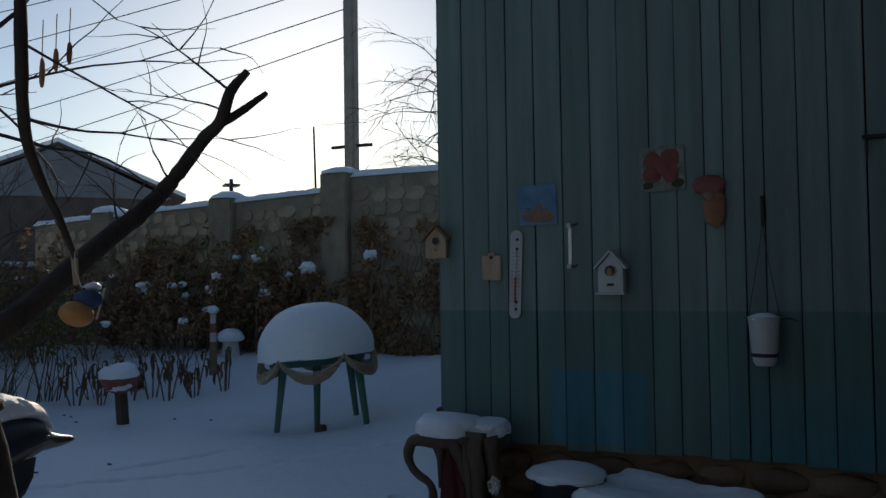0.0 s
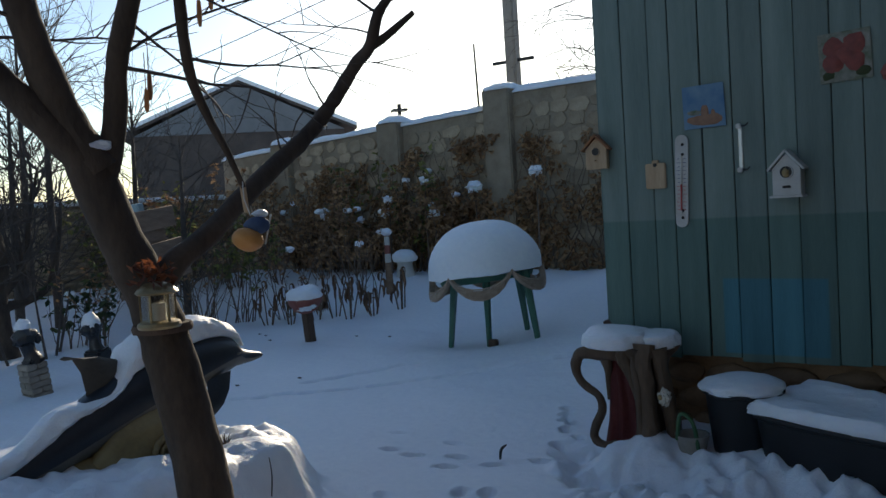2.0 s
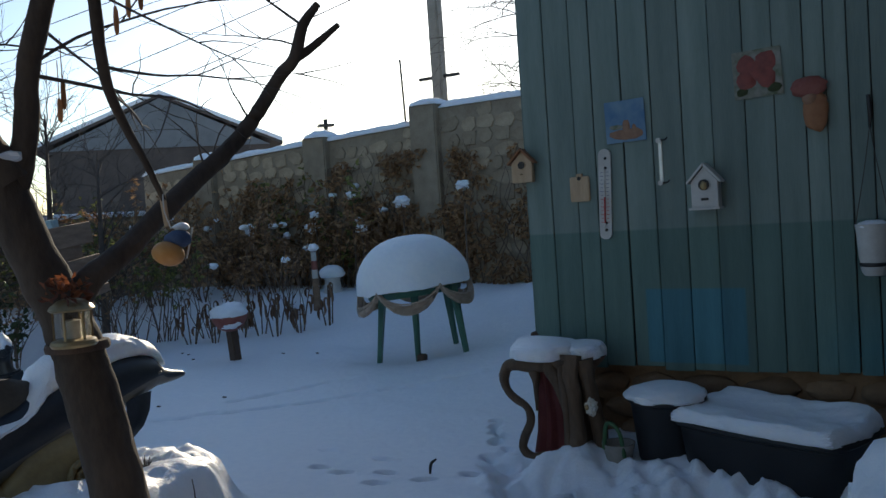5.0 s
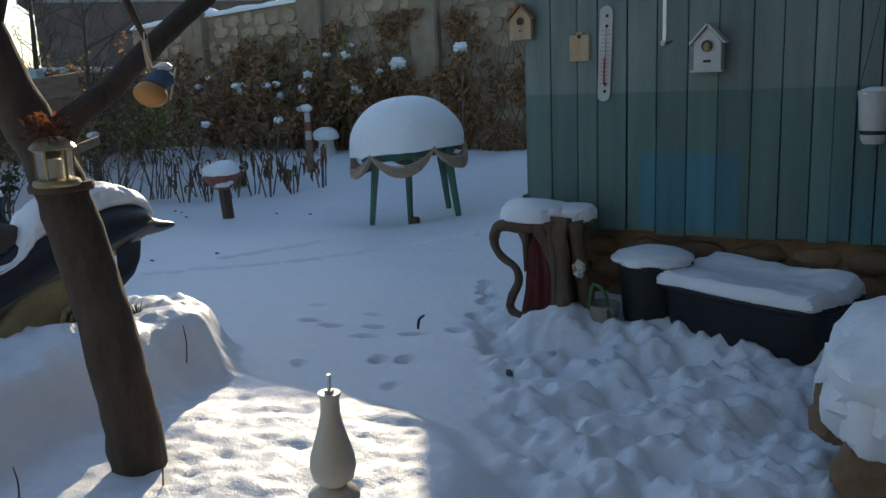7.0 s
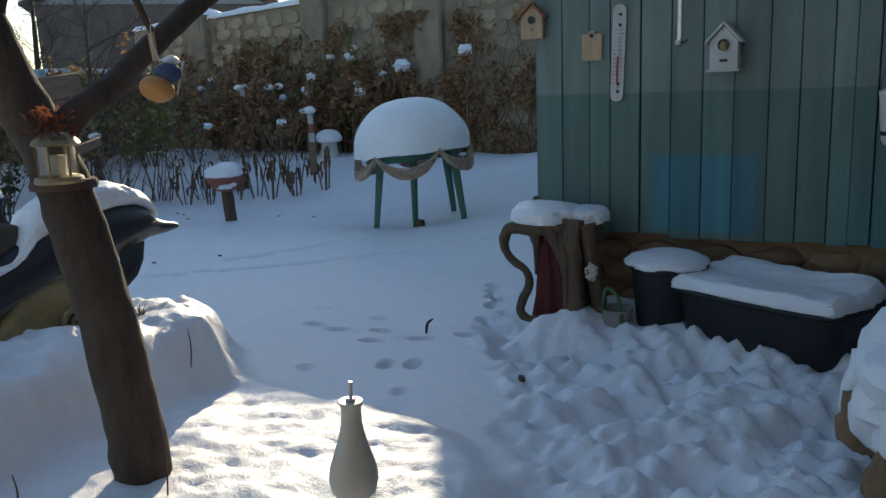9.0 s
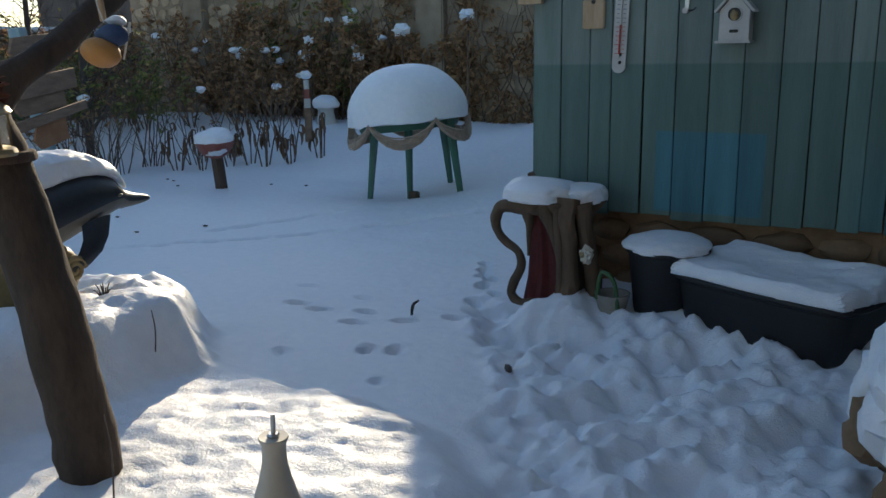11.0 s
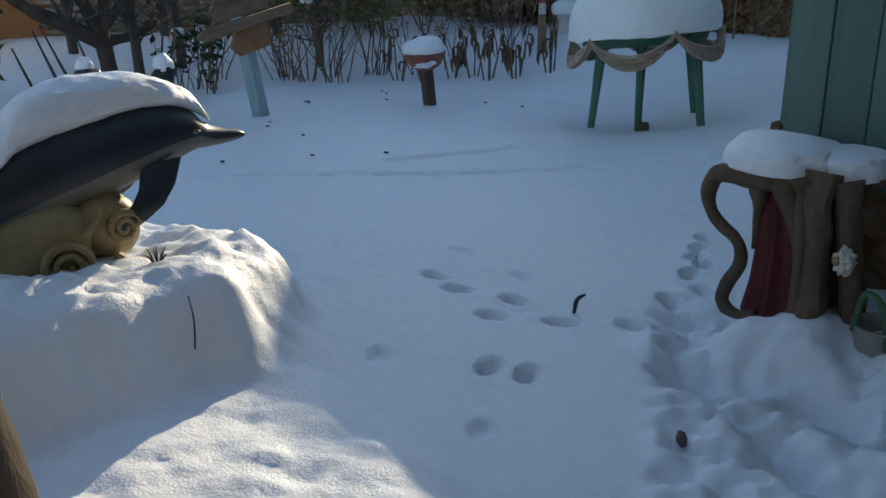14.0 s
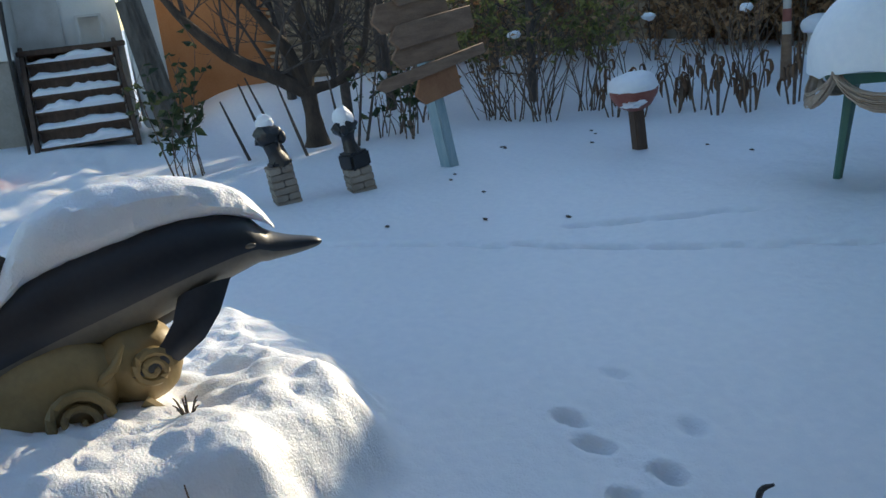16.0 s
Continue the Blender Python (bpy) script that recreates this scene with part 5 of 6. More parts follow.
def build_sign():
    z = hz(-6.4, 4.25)
    s = empty("signpost", (-6.4, 4.25, z), "pale blue post with rough wooden arrow boards", "signpost")
    lean = Matrix.Translation((-6.4, 4.25, z - 0.08)) @ Matrix.Rotation(radians(7.5), 4, "X") @ Matrix.Rotation(radians(20), 4, "Z")
    bm = box(bm_new(), (0, 0, 0.85), (0.13, 0.1, 1.7), bevel=0.01)
    bm.transform(lean)
    part("post", bm, BLUEPOST, s)
    rnd = random.Random(6)
    for k, (zz, w, off, m) in enumerate([(0.76, 0.36, 0.05, WOODBROWN), (0.91, 0.98, 0.02, WOODGREY), (1.05, 0.55, -0.04, WOODGREY), (1.2, 0.72, 0.04, WOODGREY), (1.36, 0.62, -0.08, WOODGREY), (1.52, 0.6, 0.05, WOODGREY)]):
        bm = bm_new()
        h = rnd.uniform(0.17, 0.22)
        w *= 1.12
        h = 0.09 if k == 1 else h
        right = rnd.random() < 0.5
        prof = [(-w / 2, -h / 2), (w / 2, -h / 2), (w / 2 + 0.08, 0), (w / 2, h / 2), (-w / 2, h / 2)]
        if not right:
            prof = [(-x, q) for x, q in prof][::-1]
        dep = 0.03 * (k % 2)
        fr = [bm.verts.new((0.07 + dep, x + off, zz + q + rnd.uniform(-0.008, 0.008))) for x, q in prof]
        bk = [bm.verts.new((0.1 + dep, v.co.y, v.co.z)) for v in fr]
        bm.faces.new(fr)
        bm.faces.new(bk[::-1])
        for j in range(5):
            bm.faces.new((fr[j], bk[j], bk[(j + 1) % 5], fr[(j + 1) % 5]))
        bmesh.ops.bevel(bm, geom=bm.edges[:], offset=0.004, segments=1, affect="EDGES")
        bm.transform(lean @ Matrix.Rotation(radians(rnd.uniform(-4, 4)), 4, "X"))
        part("arrow_board", bm, m, s)


def build_busts():
    for k, (x, y, hh, sn) in enumerate([(-6.27, 2.84, 0.28, 0.04), (-6.18, 3.4, 0.2, 0.09)]):
        z = hz(x, y)
        p = empty("brick_pedestal", (x, y, z), "low pedestal of stacked pale bricks", "pedestal")
        nrow = int(round((hh + 0.08) / 0.052))
        for r in range(nrow):
            w = 0.185 + 0.006 * math.sin(r * 7.1)
            for j in range(2):
                o = (-0.047, 0.047)[j]
                c = (x + (o if r % 2 else 0), y + (0 if r % 2 else o), z - 0.08 + 0.026 + 0.052 * r)
                size = (0.09, w, 0.049) if r % 2 else (w, 0.09, 0.049)
                part("brick", box(bm_new(), c, size, bevel=0.006), BRICKGREY, p)
        t = z - 0.08 + 0.052 * nrow
        bm = bm_new()
        if k:
            box(bm, (x, y, t + 0.07), (0.2, 0.21, 0.14), rot=Matrix.Rotation(0.35, 4, "Z"), bevel=0.02)
            tube(bm, [(x, y, t + 0.12, 0.085), (x, y - 0.01, t + 0.19, 0.06), (x, y - 0.01, t + 0.25, 0.052), (x, y - 0.015, t + 0.3, 0.08)], 10, 3, 0.15)
            blob(bm, (x, y - 0.02, t + 0.35), (0.1, 0.105, 0.075), 3, 0.3, 2.4, 6)
            blob(bm, (x + 0.07, y - 0.05, t + 0.33), (0.04, 0.035, 0.045), 2, 0.2, 2.4, 2)
        else:
            tube(bm, [(x, y + 0.02, t - 0.005, 0.1), (x, y + 0.02, t + 0.05, 0.085), (x, y, t + 0.13, 0.068), (x, y - 0.015, t + 0.2, 0.075)], 10, 3, 0.15)
            box(bm, (x, y + 0.02, t + 0.03), (0.15, 0.18, 0.06), rot=Matrix.Rotation(0.2, 4, "Z"), bevel=0.02)
            blob(bm, (x, y - 0.02, t + 0.26), (0.095, 0.12, 0.09), 3, 0.28, 2.2, 1)
            blob(bm, (x + 0.03, y + 0.085, t + 0.23), (0.05, 0.04, 0.055), 2, 0.2, 2.2, 3)
        slim = Matrix.Translation((x, y, z)) @ Matrix.Rotation(radians(6), 4, "X") @ Matrix.Diagonal((0.9, 0.88, 0.95, 1.0)) @ Matrix.Translation((-x, -y, -z))
        bm.transform(slim)
        thing("bust", bm, BLACKSTONE, "small black bust on a brick pedestal" if k else "small black bust turned aside on a brick pedestal", "bust", "black busts")
        bm = blob(bm_new(), (x, y - 0.015, t + 0.34 + sn * 0.5), (0.07 + 0.02 * k, 0.07 + 0.02 * k, 0.03 + sn), 3, 0.2, 2, k)
        bm.transform(slim)
        thing("bust_snow", bm, SNOW, "lump of snow on a black bust", "snow", kind="stuff")
        p.rotation_euler = (radians(6), 0, 0)


# ---- house, steps, boundary in the west ----
def build_house():
    h = empty("house", (-11.2, 0.5, 0), "pale plastered house with a raised door", "house")
    part("wall", box(bm_new(), (-12.6, -1.2, 2.2), (2.4, 6.7, 5.0)), WHITEWALL, h, smooth=False)
    part("footing", box(bm_new(), (-11.1, -1.4, 0.55), (0.9, 4.6, 1.2), bevel=0.02), CONCRETE, h, "rough concrete footing")
    for k, (y, w) in enumerate(((1.25, 0.5), (-0.2, 0.5), (-1.2, 0.5))):
        part("panel", box(bm_new(), (-10.64 - 0.73 * (k == 0), y, 2.3), (0.04, w, 2.2), bevel=0.01), WHITEPAINT, h, "white door panel")
    part("wall_panel", box(bm_new(), (-10.66, -0.7, 2.3), (0.06, 3.3, 2.3), bevel=0.01), WHITEWALL, h)
    part("corner_board", box(bm_new(), (-10.9, 2.35, 1.5), (0.6, 0.36, 2.6), bevel=0.02), WHITEWALL, h)
    s = empty("steps", (-10.3, 1.5, hz(-10, 1.5)), "open wooden steps with snow on each tread", "steps")
    y0, y1 = 1.03, 2.0
    for k in range(6):
        z = 0.22 + 0.17 * k
        x = -10.0 - 0.2 * k
        tr = part("tread", box(bm_new(), (x - 0.12, (y0 + y1) / 2, z), (0.27, y1 - y0, 0.045), bevel=0.006), POSTBROWN, s)
        part("riser", box(bm_new(), (x - 0.235, (y0 + y1) / 2, z + 0.09), (0.02, y1 - y0 - 0.04, 0.13)), POSTBROWN, s)
        bm = bm_new()
        rows = []
        for j in range(29):
            u = j / 28
            t = 0.035 + 0.055 * noise.noise((u * 3.1, k * 1.7, 0.4)) + 0.03 * noise.noise((u * 11, k * 2.3, 1.0)) + 0.035 * u
            t = max(t, 0.008) * min(1.0, 0.3 + 8 * min(u, 1 - u))
            f = 0.015 * noise.noise((u * 7, k, 5.0))
            rows.append([bm.verts.new((x - 0.11 + dx, y0 + 0.02 + (y1 - y0 - 0.04) * u, z + 0.022 + dz)) for dx, dz in ((-0.12, 0.0), (-0.12, t), (0.06, t), (0.115 + f, t * 0.85), (0.14 + f, t * 0.45), (0.135 + f, -0.012), (0.0, 0.0))])
        for r0, r1 in zip(rows, rows[1:]):
            for i in range(7):
                bm.faces.new((r0[i], r0[(i + 1) % 7], r1[(i + 1) % 7], r1[i]))
        bm.faces.new(rows[0])
        bm.faces.new(rows[-1][::-1])
        thing("step_snow", bm, SNOW, "snow lying on a wooden step", "snow", "snow on the steps", kind="stuff")
    for y in (y0 - 0.03, y1 + 0.03):
        bm = bm_new()
        d = Matrix.Rotation(math.atan2(0.17, 0.2), 4, "Y")
        box(bm, (-10.62, y, 0.65), (1.7, 0.05, 0.2), rot=d, bevel=0.006)
        part("stringer", bm, POSTBROWN, s)
    part("landing", box(bm_new(), (-11.3, 1.55, 1.2), (0.5, 1.2, 0.06), bevel=0.008), POSTBROWN, s)
    r = empty("handrail", (-9.95, 0.95, 0.2), "thin dark metal handrail beside the steps", "handrail")
    part("post", tube(bm_new(), [(-9.95, 0.92, 0.1, 0.016), (-9.98, 0.95, 1.0, 0.016), (-10.0, 0.99, 1.75, 0.03)], 8, 3), DARKMETAL, r)
    part("rail", tube(bm_new(), [(-9.98, 0.95, 1.2, 0.012), (-10.9, 0.9, 1.35, 0.012)], 8, 1), DARKMETAL, r)
    rnd = random.Random(4)
    for k in range(5):
        y = 2.14 + 0.045 * k
        bm = box(bm_new(), (-10.15 - 0.03 * k, y + 0.1, 0.9), (0.03, 0.11, 1.5 + 0.2 * rnd.random()), rot=Matrix.Rotation(radians(rnd.uniform(6, 12)), 4, "X") @ Matrix.Rotation(radians(-14), 4, "Y"), bevel=0.004)
        thing("leaning_board", bm, AGEDBOARD, "grey weathered board leaning by the steps", "board", "leaning boards")
    c = empty("chair", (-11.3, 1.85, 1.23), "small white chair on the landing", "chair")
    part("seat", box(bm_new(), (-11.3, 1.8, 1.55), (0.3, 0.3, 0.03), bevel=0.006), WHITEPAINT, c)
    part("backrest", box(bm_new(), (-11.43, 1.8, 1.75), (0.03, 0.3, 0.14), bevel=0.006), WHITEPAINT, c)
    for dx, dy in ((-0.13, -0.13), (0.13, -0.13), (-0.13, 0.13), (0.13, 0.13)):
        part("leg", box(bm_new(), (-11.3 + dx, 1.8 + dy, 1.39 if dx > 0 else 1.5), (0.03, 0.03, 0.32 if dx > 0 else 0.54), bevel=0.003), WHITEPAINT, c)
    # boundary wall: orange plaster, then flat stone courses
    thing("wall_west", box(bm_new(), (-12.2, 3.3, 1.0), (0.3, 1.75, 1.9), bevel=0.02), ORANGEWALL, "orange plastered garden wall", "wall", kind="structure")
    wall = thing("wall_corner", box(bm_new(), (-12.15, 6.95, 0.9), (0.3, 5.6, 1.7)), MORTAR, "low wall of flat brown stones", "wall", kind="structure", smooth=False)
    rnd = random.Random(9)
    ks = []
    for k in range(5):
        ks.append(mesh_of("flat_stone", blob(bm_new(), (0, 0, 0), (0.05, 0.15 + 0.025 * k, 0.045), 1, 0.25, 2, k * 2.2), STONE))
    for r in range(15):
        y = 4.2
        while y < 9.6:
            ob = new("stone", ks[rnd.randrange(5)])
            ob.parent = wall
            ob.location = (-11.99, y, 0.28 + 0.098 * r)
            y += rnd.uniform(0.3, 0.4)
    bm = box(bm_new(), (-12.1, 3.3, 1.97), (0.4, 1.8, 0.08), bevel=0.03)
    thing("wall_snow", bm, SNOW, "snow on the orange wall", "snow", kind="stuff")
    bm = box(bm_new(), (-12.12, 6.95, 1.79), (0.42, 5.5, 0.09), bevel=0.03)
    thing("wall_snow", bm, SNOW, "snow on the low stone wall", "snow", kind="stuff")


def build_gable_house():
    a, b, ap = Vector((-24.1, 15.6, 0)), Vector((-19.1, 21.5, 0)), 5.95
    d = (b - a).normalized()
    back = Vector((-d.y, d.x, 0)) * 10
    h = empty("neighbour_house", a, "neighbour's low house with a snowy gable roof", "house")
    bm = bm_new()
    eave = 4.3
    fr = [a + d * 0.3, b - d * 0.3]
    mid = (a + b) / 2
    prof = [fr[0], fr[1], fr[1] + Vector((0, 0, eave)), fr[0] + Vector((0, 0, eave))]
    v = [bm.verts.new(p) for p in prof] + [bm.verts.new(p + back) for p in prof]
    for q in ((0, 1, 2, 3), (5, 4, 7, 6), (1, 5, 6, 2), (4, 0, 3, 7)):
        bm.faces.new([v[i] for i in q])
    part("wall", bm, DARKWOOD, h, "dark siding wall", smooth=False)
    bm = bm_new()
    g = [fr[0] + Vector((0, 0, eave - 0.05)), fr[1] + Vector((0, 0, eave - 0.05)), mid + Vector((0, 0, ap - 0.02))]
    v = [bm.verts.new(p) for p in g] + [bm.verts.new(p + back * 0.98) for p in g]
    bm.faces.new(v[:3])
    bm.faces.new(v[3:][::-1])
    for q in ((0, 1, 4, 3), (1, 2, 5, 4), (2, 0, 3, 5)):
        bm.faces.new([v[i] for i in q])
    bm.transform(Matrix.Translation(-back.normalized() * 0.06))
    part("gable", bm, GABLE, h, "grey boarded gable", smooth=False)
    for s, e in ((a, 4.22), (b, 4.22)):
        bm = bm_new()
        lo = s - d * 0.15 if s is a else s + d * 0.15
        o = -back.normalized() * 0.12
        for dz0, dz1, m, nm in ((0.0, 0.1, DARKWOOD, "roof"), (0.1, 0.24, SNOW, "roof_snow")):
            bm = bm_new()
            q = [lo + o + Vector((0, 0, e)), mid + o + Vector((0, 0, ap)), mid + back + Vector((0, 0, ap)), lo + back + Vector((0, 0, e))]
            v = [bm.verts.new(p + Vector((0, 0, dz0))) for p in q] + [bm.verts.new(p + Vector((0, 0, dz1))) for p in q]
            for f in ((0, 1, 2, 3), (7, 6, 5, 4), (0, 4, 5, 1), (1, 5, 6, 2), (2, 6, 7, 3), (3, 7, 4, 0)):
                bm.faces.new([v[i] for i in f])
            part(nm, bm, m, h, "snow on the roof" if m is SNOW else "", smooth=False)
    # power pole and lines
    p = empty("utility_pole", (-7.0, 13.0, 0), "grey concrete power pole behind the wall", "utility pole")
    part("pole", box(bm_new(), (-7.3, 13.0, 4.5), (0.23, 0.23, 9.4), bevel=0.03), CONCRETE, p)
    part("crossarm", box(bm_new(), (-7.3, 13.0, 4.02), (0.9, 0.06, 0.06), bevel=0.005), DARKMETAL, p)
    part("rod", tube(bm_new(), [(-7.6, 12.2, 2.5, 0.025), (-7.65, 12.2, 4.3, 0.018)], 8, 1), DARKMETAL, p)
    for k in range(6):
        za, zb = 6.2 + 0.55 * k, 3.6 + 0.95 * k
        bm = bm_new()
        pts = []
        for j in range(13):
            s = j / 12
            pts.append((-7.3 - 34 * s, 13.0 + (4 - 1.5 * k) * s, za + (zb - za) * s - 1.6 * s * (1 - s), 0.012))
        tube(bm, pts, 4, 1)
        thing("power_line", bm, DARKMETAL, "thin dark overhead power line", "cable", "overhead lines")
    q = empty("utility_pole", (-24, 30.4, 0), "far small power pole with a crossarm", "utility pole")
    part("pole", tube(bm_new(), [(-24, 30.4, 0, 0.12), (-24, 30.4, 6.2, 0.1)], 8, 1), DARKMETAL, q)
    part("crossarm", box(bm_new(), (-24, 30.4, 5.9), (0.7, 0.7, 0.1), rot=Matrix.Rotation(0.9, 4, "Z")), DARKMETAL, q)


# ---- plants ----
def leaf(bm, p, d, s, rnd):
    d = Vector(d).normalized()
    u = d.cross(Vector((rnd.uniform(-1, 1), rnd.uniform(-1, 1), rnd.uniform(-1, 1)))).normalized()
    w = d.cross(u) * 0.2
    p = Vector(p)
    v = [bm.verts.new(p), bm.verts.new(p + d * s * 0.5 + u * s * 0.26 + w * s), bm.verts.new(p + d * s), bm.verts.new(p + d * s * 0.5 - u * s * 0.26 + w * s)]
    bm.faces.new(v)


def shrub(name, x, y, hgt, spread, stems, leaves, lm, label, seed, leafsize=0.06, low=0.4, group="", droop=0.0, snow=0):
    rnd = random.Random(seed)
    z = hz(x, y)
    s = empty(name, (x, y, z), label, "shrub", group)
    bs, bl = bm_new(), bm_new()
    for k in range(stems):
        a = rnd.uniform(0, 2 * math.pi)
        r = rnd.uniform(0.02, 0.1) * (1 + spread)
        p = Vector((x + r * math.cos(a), y + r * math.sin(a), z - 0.03))
        d = Vector((spread * math.cos(a) * rnd.uniform(0.2, 1), spread * math.sin(a) * rnd.uniform(0.2, 1), 1)).normalized()
        pts = [(*p, rnd.uniform(0.006, 0.011))]
        n = 6
        ln = hgt * rnd.uniform(0.65, 1.1)
        for i in range(n):
            d = (d + Vector((rnd.uniform(-1, 1), rnd.uniform(-1, 1), rnd.uniform(-0.5, 0.3) - droop * i / n)) * 0.22).normalized()
            p = p + d * ln / n
            pts.append((*p, pts[0][3] * (1 - 0.75 * (i + 1) / n)))
            if rnd.random() < 0.6:
                sd = (d + Vector((rnd.uniform(-1, 1), rnd.uniform(-1, 1), rnd.uniform(-0.3, 0.6)))).normalized()
                q = p + sd * ln * rnd.uniform(0.12, 0.3)
                tube(bs, [(*p, 0.004), (*q, 0.0018)], 4, 1)
                for j in range(leaves):
                    if q.z > z + low * hgt:
                        leaf(bl, p.lerp(q, rnd.random()), (rnd.uniform(-1, 1), rnd.uniform(-1, 1), rnd.uniform(-1, 0.3)), leafsize * rnd.uniform(0.6, 1.4), rnd)
            for j in range(leaves):
                if p.z > z + low * hgt:
                    leaf(bl, p, (rnd.uniform(-1, 1), rnd.uniform(-1, 1), rnd.uniform(-1, 0.4)), leafsize * rnd.uniform(0.6, 1.4), rnd)
        tube(bs, pts, 5, 1)
    tagged(part("stem_clump", bs, DRYSTEM, s), kind="stuff")
    if len(bl.verts):
        tagged(part("foliage", bl, lm, s, smooth=False), kind="stuff")
    else:
        bl.free()
    for k in range(snow):
        a, r = rnd.uniform(0, 6.28), rnd.uniform(0, spread * hgt * 0.5)
        thing("clump_snow", blob(bm_new(), (x + r * math.cos(a), y + r * math.sin(a), z + hgt * rnd.uniform(0.55, 0.95)), (0.07, 0.07, 0.045), 2, 0.4, 2, seed + k), SNOW, "clump of snow caught in a shrub", "snow", "snow clumps in shrubs", kind="stuff")
    return s


def build_plants():
    # tree with low fork by the busts
    rnd = random.Random(31)
    z = hz(-8.5, 3.68)
    t = empty("low_tree", (-8.5, 3.68, z), "small bare tree with spreading limbs in the snow", "tree")
    part("trunk", tube(bm_new(), [(-8.5, 3.68, z - 0.05, 0.15), (-8.5, 3.67, 0.3, 0.085), (-8.5, 3.65, 0.62, 0.09)], 12, 5, 0.15), BARK, t)
    for pts in ([(-8.5, 3.63, 0.58, 0.09), (-8.5, 3.35, 0.75, 0.08), (-8.5, 3.0, 0.95, 0.07), (-8.5, 2.6, 1.35, 0.05), (-8.4, 2.3, 1.8, 0.02)],
                [(-8.5, 3.64, 0.6, 0.08), (-8.5, 3.5, 1.0, 0.065), (-8.5, 3.25, 1.4, 0.05), (-8.4, 2.95, 1.9, 0.03), (-8.4, 2.8, 2.4, 0.015)],
                [(-8.5, 3.66, 0.6, 0.07), (-8.5, 3.72, 1.0, 0.06), (-8.55, 3.7, 1.5, 0.045), (-8.5, 3.75, 2.1, 0.025)],
                [(-8.5, 3.69, 0.58, 0.065), (-8.5, 3.95, 0.62, 0.05), (-8.5, 4.2, 0.75, 0.045), (-8.5, 4.35, 1.1, 0.035), (-8.5, 4.45, 1.7, 0.02)],
                [(-8.5, 3.66, 0.7, 0.055), (-8.45, 3.9, 1.0, 0.045), (-8.5, 4.05, 1.5, 0.03), (-8.5, 4.2, 2.1, 0.015)]):
        part("limb", tube(bm_new(), [(*q[:3], q[3] * 0.95) for q in pts], 9, 5, 0.15), BARK, t)
        b = bm_new()
        for k in range(15):
            q = pts[rnd.randrange(1, len(pts))]
            twigs(b, q[:3], (rnd.uniform(-0.6, 0.6), rnd.uniform(-0.8, 0.8), rnd.uniform(0.1, 1)), rnd.uniform(0.4, 0.9), 0.01, rnd, 1, n=4)
        for k in range(5):
            q = pts[rnd.randrange(1, len(pts) - 1)]
            twigs(b, q[:3], (rnd.uniform(-0.2, 0.2), rnd.uniform(-0.3, 0.3), 1), rnd.uniform(0.8, 1.5), 0.022, rnd, 1, n=4)
        tagged(part("shoot_clump", b, TWIG, t), kind="stuff")
    for k, (x, y, dx, dy, h) in enumerate([(-8.1, 3.15, -0.1, -0.22, 0.75), (-8.2, 3.3, 0.0, -0.3, 0.8), (-8.0, 3.45, -0.1, -0.18, 0.7), (-8.3, 2.95, 0, -0.2, 0.6), (-8.0, 3.95, 0.1, 0.12, 0.8), (-8.2, 4.1, 0, 0.2, 0.7), (-7.9, 3.8, 0.05, -0.1, 0.75)]):
        b = tube(bm_new(), [(x, y, hz(x, y) - 0.05, 0.017), (x + dx * 0.5, y + dy * 0.55, hz(x, y) + h * 0.5, 0.014), (x + dx, y + dy, hz(x, y) + h, 0.008)], 6, 3, 0.2)
        thing("plant_stake", b, TWIG, "dark bare stake leaning in the snow", "stake", "leaning stakes")
    # rose and perennial stems along the lawn's edge
    row = [(-8.35, 5.6), (-8.1, 5.75), (-7.85, 6.0), (-8.45, 4.5), (-8.2, 4.62), (-7.6, 7.0), (-7.35, 7.35), (-6.95, 7.75), (-6.6, 7.6), (-8.9, 5.0)]
    for k, (x, y) in enumerate(row):
        shrub("rose_bush", x, y, 0.85 + 0.2 * (k % 3), 0.4, 6, 2, DRYLEAF, "leggy brown stems of a winter shrub in snow", 100 + k, 0.06, 0.5, "shrubs along the lawn", snow=k % 2)
    for k, (x, y) in enumerate([(-6.2, 7.22), (-6.75, 7.1), (-7.0, 7.0), (-6.45, 7.05), (-7.25, 6.75), (-5.95, 7.5), (-7.5, 6.6)]):
        rnd = random.Random(140 + k)
        z = hz(x, y)
        w = empty("withered_perennial", (x, y, z), "withered perennial with drooping brown leaves", "perennial", "withered perennials")
        for j in range(4):
            a, h = rnd.uniform(0, 6.28), rnd.uniform(0.32, 0.62)
            o = Vector((math.cos(a), math.sin(a), 0))
            p = Vector((x, y, z - 0.05)) + o * 0.04
            lean = rnd.uniform(0.03, 0.16)
            part("stalk", tube(bm_new(), [(*p, 0.01), (*(p + o * lean * 0.5 + Vector((0, 0, h * 0.55))), 0.009), (*(p + o * lean + Vector((0, 0, h))), 0.007)], 6, 3, 0.2), DRYSTEM, w)
            b = bm_new()
            for m in range(3):
                top = p + o * lean * (0.6 + 0.2 * m) + Vector((0, 0, h * (0.7 + 0.15 * m)))
                side = Vector((rnd.uniform(-1, 1), rnd.uniform(-1, 1), 0)).normalized()
                l = rnd.uniform(0.09, 0.17)
                tube(b, [(*top, 0.006), (*(top + side * 0.04 + Vector((0, 0, 0.01))), 0.014), (*(top + side * 0.055 - Vector((0, 0, l * 0.5))), 0.017), (*(top + side * 0.04 - Vector((0, 0, l))), 0.003)], 6, 3, 0.3)
            tagged(part("drooping_leaf", b, WITHERED, w), kind="stuff")
